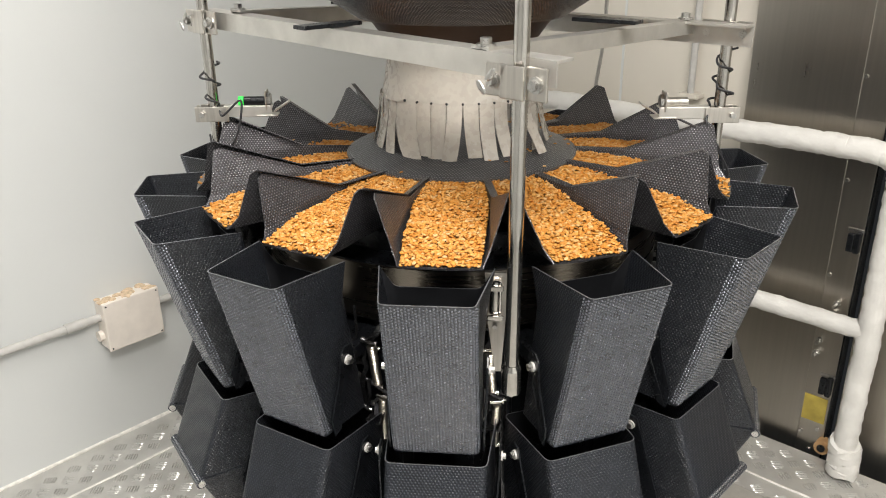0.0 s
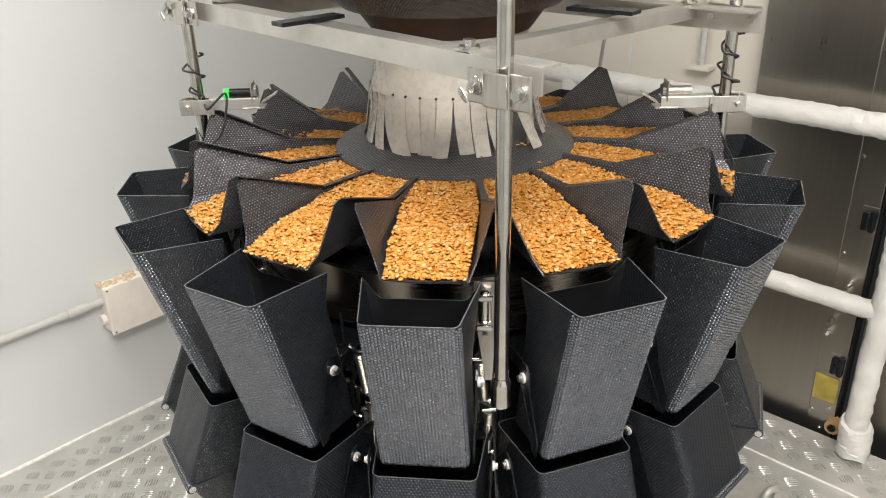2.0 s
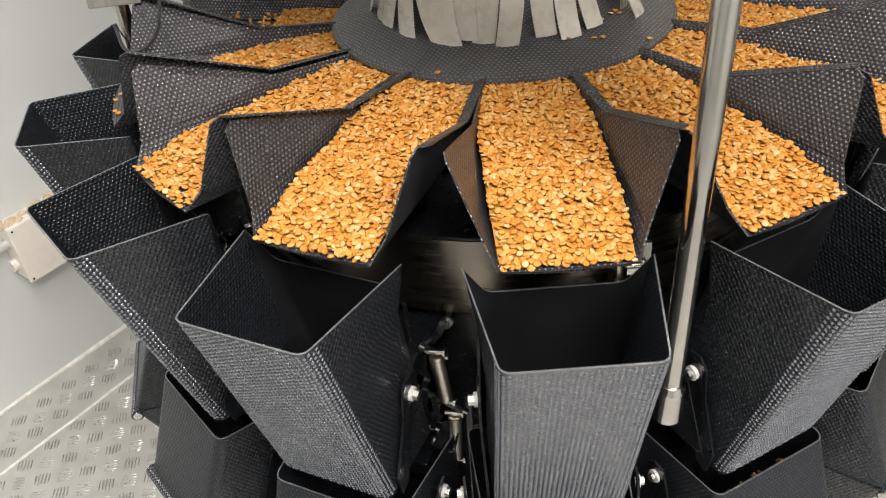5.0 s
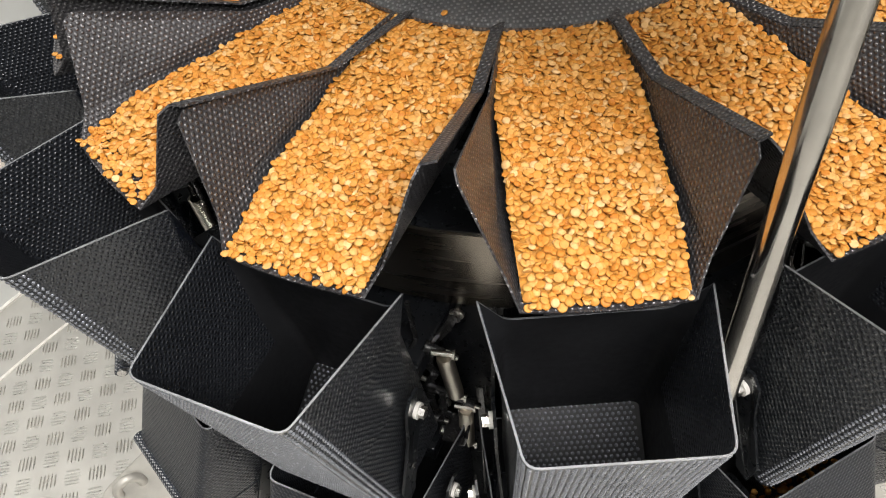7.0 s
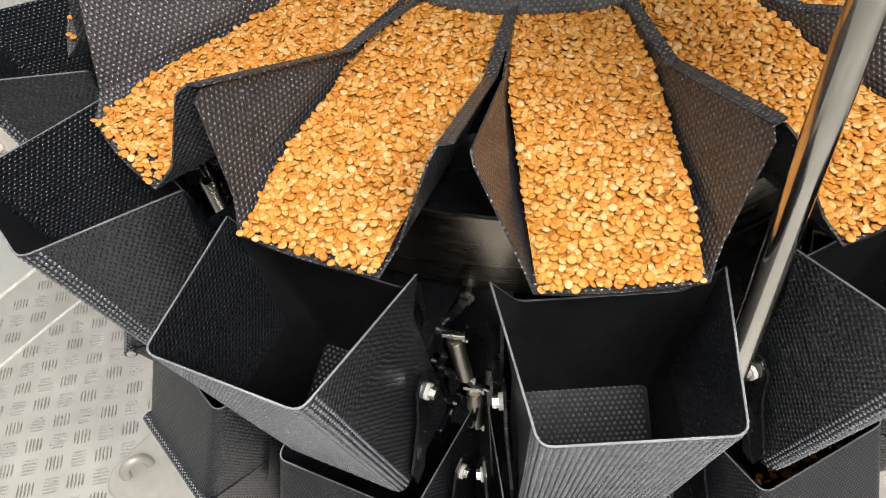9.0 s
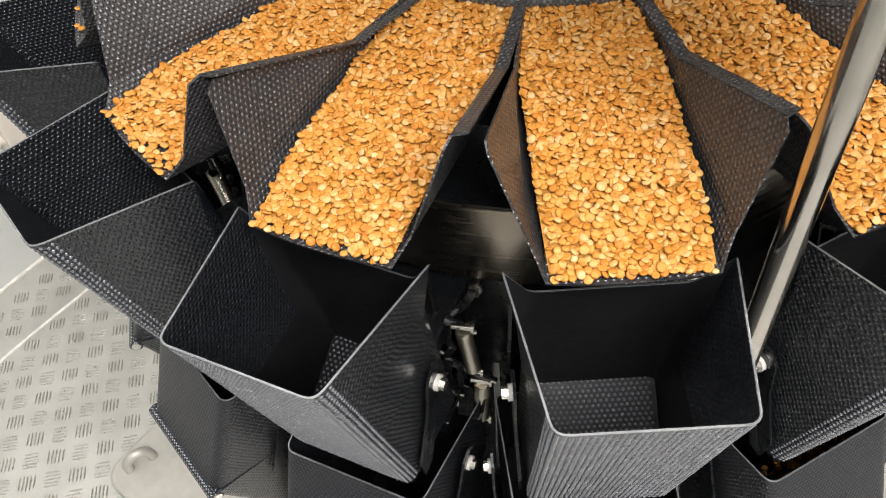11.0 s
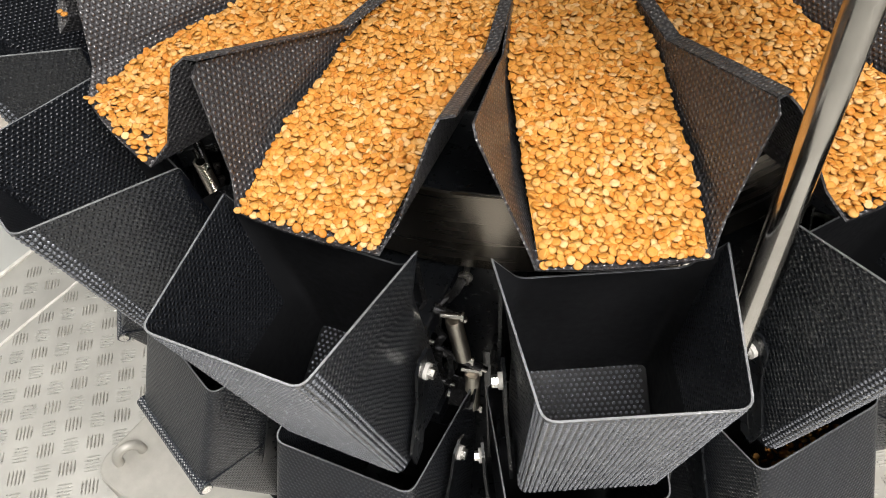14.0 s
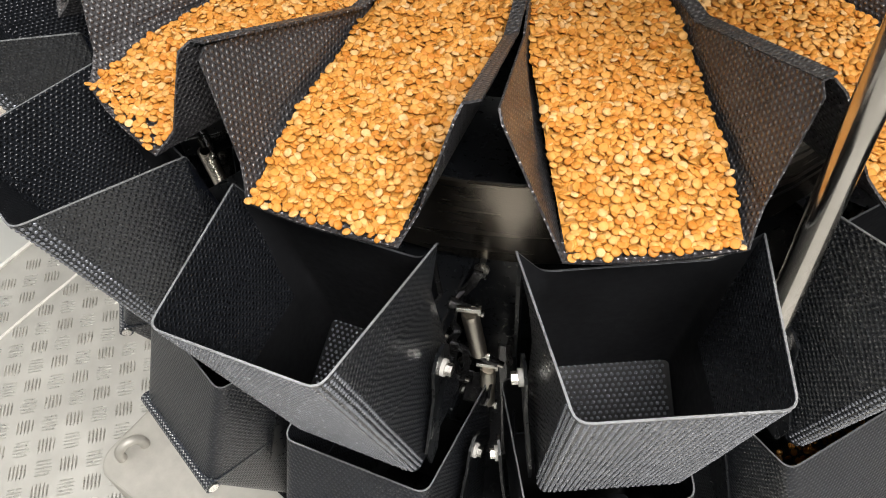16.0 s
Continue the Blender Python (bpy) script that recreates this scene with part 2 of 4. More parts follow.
def tube(bm, pts, r, seg=8, closed=False, wob=0.0, rng=None):
    """A round bar swept along points."""
    pts = [Vector(p) for p in pts]
    rings = []
    n = len(pts)
    prev = None
    for i, p in enumerate(pts):
        a, b = pts[max(i - 1, 0)], pts[min(i + 1, n - 1)]
        d = (b - a).normalized()
        side = prev if prev is not None else (Vector((0, 0, 1)) if abs(d.z) < 0.9 else Vector((1, 0, 0)))
        x = (side - d * side.dot(d)).normalized()
        prev = x
        y = d.cross(x)
        ring = []
        for k in range(seg):
            rr = r * (1 + (wob * (rng.random() - 0.5) if wob else 0))
            an = 2 * math.pi * k / seg
            ring.append(bm.verts.new(p + x * math.cos(an) * rr + y * math.sin(an) * rr))
        rings.append(ring)
    for i in range(n - 1):
        for k in range(seg):
            j = (k + 1) % seg
            bm.faces.new((rings[i][k], rings[i][j], rings[i + 1][j], rings[i + 1][k]))
    bm.faces.new(rings[0][::-1])
    bm.faces.new(rings[-1])


def curve_pts(ctrl, n=10):
    """Catmull-Rom through the control points."""
    c = [Vector(p) for p in ctrl]
    c = [c[0] * 2 - c[1]] + c + [c[-1] * 2 - c[-2]]
    out = []
    for i in range(1, len(c) - 2):
        for k in range(n):
            t = k / n
            out.append(0.5 * ((2 * c[i]) + (c[i + 1] - c[i - 1]) * t + (2 * c[i - 1] - 5 * c[i] + 4 * c[i + 1] - c[i + 2]) * t * t + (3 * c[i] - c[i - 1] - 3 * c[i + 1] + c[i + 2]) * t ** 3))
    out.append(c[-2])
    return out


def lathe(bm, profile, seg=64):
    """A shell turned about z from (r, z) pairs, closed round."""
    rings = []
    for r, z in profile:
        rings.append([bm.verts.new((r * math.cos(2 * math.pi * k / seg), r * math.sin(2 * math.pi * k / seg), z)) for k in range(seg)])
    for i in range(len(rings) - 1):
        for k in range(seg):
            j = (k + 1) % seg
            bm.faces.new((rings[i][k], rings[i][j], rings[i + 1][j], rings[i + 1][k]))
    return rings


def ring_pts(front_w, front_r, back_w, back_r, z, rad, seg=5, zb=None):
    """A rounded four-sided loop: front edge at radius front_r, back edge at back_r; outward is -y."""
    zb = z if zb is None else zb
    corners = [Vector((-front_w, -front_r, z)), Vector((front_w, -front_r, z)), Vector((back_w, -back_r, zb)), Vector((-back_w, -back_r, zb))]
    out = []
    for i, c in enumerate(corners):
        a, b = corners[i - 1], corners[(i + 1) % 4]
        da, db = (a - c).normalized(), (b - c).normalized()
        for k in range(seg + 1):
            t = k / seg
            p, q = c + da * rad, c + db * rad
            out.append(p * (1 - t) ** 2 + c * 2 * t * (1 - t) + q * t * t)
    return out


def inset(loop, d):
    c = sum(loop, Vector()) / len(loop)
    w = max((p - c).length for p in loop)
    out = []
    n = len(loop)
    for i, p in enumerate(loop):
        t = (loop[(i + 1) % n] - loop[i - 1])
        t.z = 0
        t.normalize()
        out.append(p + Vector((-t.y, t.x, 0)) * d)
    return out


def shell(bm, loops, thick, plain=0, deep=1):
    """An open vessel through loops from the top down, with an inner skin."""
    outer = [[bm.verts.new(p) for p in lp] for lp in loops]
    inner = [[bm.verts.new(p) for p in inset(lp, thick)] for lp in loops]
    n = len(loops[0])
    for i in range(len(loops) - 1):
        for k in range(n):
            j = (k + 1) % n
            g = bm.faces.new((outer[i][j], outer[i][k], outer[i + 1][k], outer[i + 1][j]))
            g.normal_update()
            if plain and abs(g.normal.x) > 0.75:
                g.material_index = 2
            f = bm.faces.new((inner[i][j], inner[i + 1][j], inner[i + 1][k], inner[i][k]))
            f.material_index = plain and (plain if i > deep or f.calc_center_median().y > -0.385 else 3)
    for k in range(n):
        j = (k + 1) % n
        bm.faces.new((outer[0][k], outer[0][j], inner[0][j], inner[0][k]))
        bm.faces.new((outer[-1][j], outer[-1][k], inner[-1][k], inner[-1][j]))


def head_pose(k):
    return pose(0, 0, ZL, 0, 0, k * STEP)


# ---------------------------------------------------------------- room


def build_room():
    def slab(name, lo, hi, mat, label):
        bm = bmesh.new()
        c = [(a + b) / 2 for a, b in zip(lo, hi)]
        box(bm, c, [b - a for a, b in zip(lo, hi)])
        ob = part(name, bm, mat)
        ob.matrix_basis = ROOM
        return tagged(ob, label, name.split("_")[0], kind="structure")

    slab("floor", (WALL_U - 0.1, -3.4, -0.012), (2.6, EDGE_V, 0.0), M_FLOOR, "aluminium five-bar tread plate platform floor")
    slab("wall_west", (WALL_U - 0.1, -3.5, -1.0), (WALL_U, FAR_V + 0.1, CEIL), M_WALL, "smooth white insulated wall panel")
    slab("wall_north", (WALL_U, FAR_V, -1.0), (0.02, FAR_V + 0.1, CEIL), M_FAR, "cream insulated wall panel with vertical joints")
    slab("wall_east", (2.6, -3.5, -1.0), (2.7, FAR_V + 0.1, CEIL), M_WALL, "plain white wall panel")
    slab("wall_south", (WALL_U - 0.1, -3.5, -1.0), (2.7, -3.4, CEIL), M_WALL, "plain white wall panel")
    slab("ceiling", (WALL_U - 0.1, -3.5, CEIL), (2.7, FAR_V + 0.1, CEIL + 0.1), M_WALL, "plain white panel ceiling")
    slab("ground", (WALL_U - 0.1, EDGE_V - 0.2, -1.1), (2.7, FAR_V + 0.1, -1.0), M_BASE, "grey floor below the platform edge")

    # joints of the far wall
    bm = bmesh.new()
    for u in (-0.36, -0.80):
        box(bm, (u, FAR_V - 0.001, 1.0), (0.006, 0.004, CEIL * 1.6))
    ob = tagged(part("trim", bm, M_WALL), "vertical joint strips between cream wall panels", "joint strip", kind="structure")
    ob.matrix_basis = ROOM

    # sealed joints of the floor sheets
    rng = random.Random(4)
    for name, p, q in (("floor_seam", (-0.965, -2.5), (-0.965, 1.0)), ("floor_seam", (-0.9, 0.835), (2.0, 0.835))):
        bm = bmesh.new()
        pts = []
        for i in range(60):
            t = i / 59
            pts.append((p[0] + (q[0] - p[0]) * t + rng.uniform(-1, 1) * 0.0008, p[1] + (q[1] - p[1]) * t + rng.uniform(-1, 1) * 0.0008, 0.001))
        tube(bm, pts, 0.003, 6, wob=0.5, rng=rng)
        ob = tagged(part(name, bm, M_CAULK), "pale sealant bead along the tread plate joint", "sealant", kind="structure")
        ob.matrix_basis = ROOM
    for p, q in (((WALL_U + 0.002, -2.5), (WALL_U + 0.002, 1.0)),):
        bm = bmesh.new()
        tube(bm, [(p[0], p[1] + (q[1] - p[1]) * i / 40, 0.003) for i in range(41)], 0.005, 6, wob=0.4, rng=rng)
        ob = tagged(part("trim", bm, M_CAULK), "pale sealant fillet at the wall base", "sealant", kind="structure")
        ob.matrix_basis = ROOM

    # raised five-bar tread
    verts, faces = [], []

    def bar(cx, cy, ang, ln, w):
        ca, sa = math.cos(ang), math.sin(ang)
        i0 = len(verts)
        ring = ((-ln / 2, 0), (-ln / 4, -w / 2), (ln / 4, -w / 2), (ln / 2, 0), (ln / 4, w / 2), (-ln / 4, w / 2))
        for x, y in ring:
            verts.append((cx + x * ca - y * sa, cy + x * sa + y * ca, 0.0))
        for x, y in ((-ln / 4, 0), (ln / 4, 0)):
            verts.append((cx + x * ca - y * sa, cy + x * sa + y * ca, 0.0019))
        a, b = i0 + 6, i0 + 7
        faces.extend([(i0, i0 + 1, a), (i0 + 1, i0 + 2, b, a), (i0 + 2, i0 + 3, b), (i0 + 3, i0 + 4, b), (i0 + 4, i0 + 5, a, b), (i0 + 5, i0, a)])

    P = 0.0445
    for i in range(-44, 45):
        for j in range(-44, 45):
            u, v = (i - j) * P * 0.7071, (i + j) * P * 0.7071
            if not (-1.10 < u < 1.3 and -0.8 < v < 0.995):
                continue
            if abs(u + 0.965) < 0.020 or abs(v - 0.835) < 0.020 or (abs(u) < 0.42 and abs(v) < 0.45):
                continue
            a = 0 if (i + j) % 2 else math.pi / 2
            a += math.pi / 4
            for s in range(-2, 3):
                o = s * 0.0066
                bar(u - math.sin(a) * o, v + math.cos(a) * o, a, 0.033 if abs(s) < 2 else 0.029, 0.0038)
    me = bpy.data.meshes.new("tread_bars")
    me.from_pydata(verts, [], faces)
    me.materials.append(M_TREAD)
    ob = tagged(new("tread_bars", me), "raised worn bars of the tread plate floor", "tread pattern", kind="stuff")
    ob.matrix_basis = ROOM @ Matrix.Translation((0, 0, 0.0002))

    # stainless panels beyond the platform's edge
    pnl = thing("steel_partition", "tall brushed stainless steel partition with bolted edge strips", "partition", kind="structure")
    pnl.matrix_basis = ROOM
    bm = bmesh.new()
    box(bm, (0.149, 1.066, 0.6), (0.258, 0.02, 3.2), bevel=0.001)
    part("panel", bm, M_PANEL, pnl)
    bm = bmesh.new()
    box(bm, (0.313, 1.058, 0.6), (0.068, 0.02, 3.2), bevel=0.003)
    part("edge_strip", bm, M_PANEL, pnl, "folded stainless edge strip")
    bm = bmesh.new()
    box(bm, (0.349, 1.070, 0.6), (0.004, 0.05, 3.2))
    part("seal", bm, M_BLACK, pnl, "dark rubber seal line")
    bm = bmesh.new()
    box(bm, (1.5, FAR_V - 0.004, 0.6), (2.28, 0.02, 3.2), bevel=0.001)
    part("panel", bm, M_PANEL, pnl)
    for u, z, long in ((0.288, 0.738, 0), (0.288, 0.495, 0), (0.317, 0.424, 1), (0.311, 0.394, 1), (0.293, 0.314, 1), (0.291, 0.278, 1), (0.288, 0.040, 0), (0.315, -0.008, 0), (0.329, 0.061, 0), (0.288, 0.98, 0)):
        bm = bmesh.new()
        if long:
            rod(bm, (u, 1.048, z), (u, 1.040, z), 0.0085, 14)
            rod(bm, (u, 1.040, z), (u, 1.022, z), 0.0048, 6)
        else:
            rod(bm, (u, 1.048, z), (u, 1.043, z), 0.0050, 8)
        part("bolt", bm, M_BOLT, pnl)
    for z in (0.591, 0.193):
        bm = bmesh.new()
        box(bm, (0.322, 1.042, z), (0.016, 0.014, 0.046), bevel=0.003)
        box(bm, (0.338, 1.040, z + 0.003), (0.013, 0.020, 0.052), bevel=0.003)
        part("latch", bm, M_BLACK, pnl, "small black latch block")
        bm = bmesh.new()
        box(bm, (0.330, 1.047, z + 0.030), (0.040, 0.004, 0.010), bevel=0.001)
        part("latch_plate", bm, M_BOLT, pnl)
    bm = bmesh.new()
    box(bm, (0.312, 1.0465, 0.118), (0.058, 0.0016, 0.075), bevel=0.0006)
    part("reflection_patch", bm, M_YELLOW, pnl, "faded yellow patch for a gold reflection in the steel")
    bm = bmesh.new()
    rod(bm, (0.352, 1.05, 0.027), (0.352, 1.02, 0.027), 0.019, 20)
    part("plug", bm, M_TAPE, pnl, "round amber rubber plug")
    bm = bmesh.new()
    rod(bm, (0.352, 1.02, 0.027), (0.352, 1.016, 0.027), 0.010, 16)
    part("plug_hole", bm, M_BLACK, pnl)

    # pipe on the far wall with a small saddle
    bm = bmesh.new()
    rod(bm, (-0.14, FAR_V - 0.02, ZL - 0.06), (-0.14, FAR_V - 0.02, CEIL), 0.009, 14)
    pipe = tagged(part("conduit_pipe", bm, M_WHITE, smooth=True), "thin white conduit pipe on the cream wall", "pipe", kind="structure")
    pipe.matrix_basis = ROOM
    bm = bmesh.new()
    box(bm, (-0.14, FAR_V - 0.02, ZL - 0.065), (0.06, 0.04, 0.012), bevel=0.002)
    part("saddle", bm, M_FAR, pipe)


def build_rail():
    """Guard rail wrapped in white foam, at the platform's far edge."""
    rail = thing("guard_rail", "platform guard rail wrapped in white plastic foam", "railing")
    rail.matrix_basis = ROOM
    v = EDGE_V - 0.035
    rng = random.Random(8)

    def wrap(name, ctrl, r, n=14):
        bm = bmesh.new()
        pts = curve_pts(ctrl, n)
        pts = [p + Vector((rng.uniform(-1, 1), rng.uniform(-1, 1), rng.uniform(-1, 1))) * 0.0015 for p in pts]
        tube(bm, pts, r, 18, wob=0.10, rng=rng)
        for i, vert in enumerate(bm.verts):
            w = noise.noise(vert.co * 28) * 0.003 + noise.noise(Vector((vert.co.x * 60 + vert.co.z * 60, vert.co.y * 20, 3))) * 0.0016
            vert.co += Vector((0, -1, 1)) * w
        part(name, bm, M_FOAM, rail, smooth=True)

    zt, zl, up = ZL - 0.112, ZL - 0.540, 0.413
    wrap("top_rail", [(-0.80, v, zt), (-0.45, v, zt + 0.003), (-0.1, v, zt), (0.2, v, zt), (up - 0.06, v, zt - 0.003), (up - 0.015, v, zt - 0.02), (up, v, zt - 0.07)], 0.0265, 18)
    wrap("lower_rail", [(-0.75, v, zl), (-0.2, v, zl), (0.1, v, zl + 0.004), (up - 0.01, v, zl)], 0.0235, 18)
    wrap("rail_post", [(up, v, zt - 0.05), (up, v, zl + 0.2), (up + 0.002, v, zl), (up, v, 0.15), (up, v, 0.03)], 0.0275, 16)
    wrap("post_foot", [(up, v, 0.095), (up + 0.004, v, 0.045), (up + 0.004, v, 0.005)], 0.038, 8)
    wrap("rail_post", [(-0.46, v, zt), (-0.46, v, zl), (-0.46, v, 0.02)], 0.030, 16)


def build_wall_box():
    jb = thing("junction_box", "cream plastic junction box with dust on top, on the white wall", "junction box")
    jb.matrix_basis = ROOM @ Matrix.Translation((WALL_U, -0.088, ZL - 0.594))
    w, h, d = 0.150, 0.132, 0.055
    bm = bmesh.new()
    box(bm, (d * 0.42, 0, 0), (d * 0.84, w, h), bevel=0.004)
    part("case", bm, M_BOX, jb)
    bm = bmesh.new()
    box(bm, (d * 0.92, 0, 0), (d * 0.16, w + 0.004, h + 0.004), bevel=0.003)
    part("lid", bm, M_BOX, jb)
    for y in (-1, 1):
        for z in (-1, 1):
            bm = bmesh.new()
            rod(bm, (d, y * (w / 2 - 0.006), z * (h / 2 - 0.006)), (d + 0.0012, y * (w / 2 - 0.006), z * (h / 2 - 0.006)), 0.0022, 8)
            part("screw", bm, M_BLACK, jb)
    rng = random.Random(3)
    bm = bmesh.new()
    for i in range(26):
        x, y = rng.uniform(0.004, d - 0.01), rng.uniform(-w / 2 + 0.005, w / 2 - 0.008)
        m = Matrix.Translation((x, y, h / 2)) @ Matrix.Diagonal((rng.uniform(0.006, 0.012), rng.uniform(0.006, 0.016), rng.uniform(0.002, 0.006), 1))
        bmesh.ops.create_icosphere(bm, subdivisions=2, radius=1, matrix=m)
    part("dust", bm, M_DUST, jb, "tan product dust")["kind"] = "stuff"
    bm = bmesh.new()
    tube(bm, [(0.022, -w / 2 + 0.004, 0.022), (0.022, -0.4, 0.022), (0.022, -1.2, 0.024)], 0.0105, 14)
    tube(bm, [(0.022, -w / 2 - 0.04, 0.022), (0.022, -w / 2 - 0.09, 0.022)], 0.0135, 14)
    part("conduit", bm, M_WHITE, jb, "white plastic conduit", True)
    bm = bmesh.new()
    tube(bm, [(0.022, w / 2 - 0.002, 0.012), (0.022, 0.5, 0.012), (0.022, 1.0, 0.012)], 0.0105, 14)
    part("conduit", bm, M_WHITE, jb, "white plastic conduit", True)
    bm = bmesh.new()
    rod(bm, (0.02, -w / 2 - 0.012, -0.03), (0.02, -w / 2 + 0.002, -0.03), 0.014, 14)
    part("knockout", bm, M_BOX, jb)


# ---------------------------------------------------------------- weigher: centre


def build_centre():
    body = thing("weigher_body", "central machine body of brushed steel on a square base", "machine body")
    body.matrix_basis = pose(0, 0, ZL)
    bm = bmesh.new()
    lathe(bm, [(0.302, -0.045), (0.305, -0.046), (0.305, -0.122), (0.302, -0.126), (0.20, -0.126)])
    part("drum", bm, M_DRUM, body, "brushed steel upper drum", True)
    bm = bmesh.new()
    lathe(bm, [(0.20, -0.12), (0.272, -0.12), (0.272, -0.62), (0.2, -0.66)])
    part("core", bm, M_BLACK, body, "dark inner core", True)
    # deck made black to carry the shadow that the pans throw on it
    bm = bmesh.new()
    lathe(bm, [(0.10, -0.014), (0.255, -0.014), (0.258, -0.02), (0.258, -0.044), (0.303, -0.044), (0.303, -0.06)])
    part("drive_deck", bm, M_BLACK, body, "deck coloured black for the shadow under the feed pans", True)
    bm = bmesh.new()
    lathe(bm, [(0.24, -0.60), (0.24, -0.745)], 48)
    part("pedestal", bm, M_BASE, body, smooth=True)
    # unseen chute and ring, added so that the gaps between hoppers stay dark
    bm = bmesh.new()
    lathe(bm, [(0.428, -0.480), (0.432, -0.480), (0.425, -0.54), (0.26, -0.70), (0.255, -0.70), (0.420, -0.54)], 56)
    part("collecting_chute", bm, M_BLACK, body, "unseen dark collecting chute, added to darken the gaps under the hoppers", True)
    bm = bmesh.new()
    lathe(bm, [(0.25, -0.52), (0.420, -0.52), (0.420, -0.524), (0.25, -0.524)], 56)
    part("chute_shelf", bm, M_BLACK, body, "unseen black ring, added to close the gap between chute and core")
    base = thing("machine_base", "blasted steel square machine base on the tread plate", "machine base")
    base.matrix_basis = ROOM
    bm = bmesh.new()
    box(bm, (0, 0, 0.105), (0.88, 1.0, 0.21))
    es = [e for e in bm.edges if abs(e.verts[0].co.z - e.verts[1].co.z) > 0.1]
    bmesh.ops.bevel(bm, geom=es, offset=0.035, segments=5, affect="EDGES", profile=0.5)
    es = [e for e in bm.edges if e.verts[0].co.z > 0.2 and e.verts[1].co.z > 0.2]
    bmesh.ops.bevel(bm, geom=es, offset=0.004, segments=2, affect="EDGES", profile=0.5)
    part("plinth", bm, M_BASE, base)
    for su in (-1, 1):
        for sv in (-1, 1):
            bm = bmesh.new()
            c = Vector((su * 0.404, sv * 0.450, 0.21))
            arc = [c + Vector((math.cos(t) * 0.012 * 0.5, math.cos(t) * 0.017, 0.008 + math.sin(t) * 0.020)) for t in [math.pi * i / 12 for i in range(13)]]
            arc = [arc[0] - Vector((0, 0, 0.012))] + arc + [arc[-1] - Vector((0, 0, 0.012))]
            tube(bm, arc, 0.0075, 10)
            part("lifting_eye", bm, M_BASE, base, "cast lifting eye", True)


def build_cone():
    cone = thing("dispersion_cone", "round grey embossed dispersion disc over the feed pans", "disc")
    cone.matrix_basis = pose(0, 0, ZL)
    bm = bmesh.new()
    lathe(bm, [(0.001, 0.072), (0.06, 0.066), (0.12, 0.052), (0.172, 0.037), (0.178, 0.034), (0.178, 0.031), (0.165, 0.031), (0.10, 0.03), (0.05, 0.03)], 96)
    part("disc", bm, M_CONE, cone, smooth=True)
    bm = bmesh.new()
    rod(bm, (0, 0, -0.016), (0, 0, 0.04), 0.05, 32)
    part("hub", bm, M_BLACK, cone)
    rng = random.Random(21)
    for i in range(17):
        an, r = rng.uniform(-1.9, 1.9), rng.uniform(0.12, 0.172)
        if i < 6:
            an, r = rng.uniform(0.5, 1.2), rng.uniform(0.105, 0.15)
        p = Vector((math.sin(an) * r, -math.cos(an) * r, ZL + 0.052 - (r - 0.12) * 0.29 + 0.0015))
        stray = new("split_pea", PEA_MESH)
        stray.matrix_basis = Matrix.Translation(p) @ Euler((rng.uniform(-0.3, 0.3), rng.uniform(-0.3, 0.3), rng.uniform(0, 6))).to_matrix().to_4x4()
        tagged(stray, "stray yellow split pea on the dispersion disc", "split pea", "stray peas on the disc")


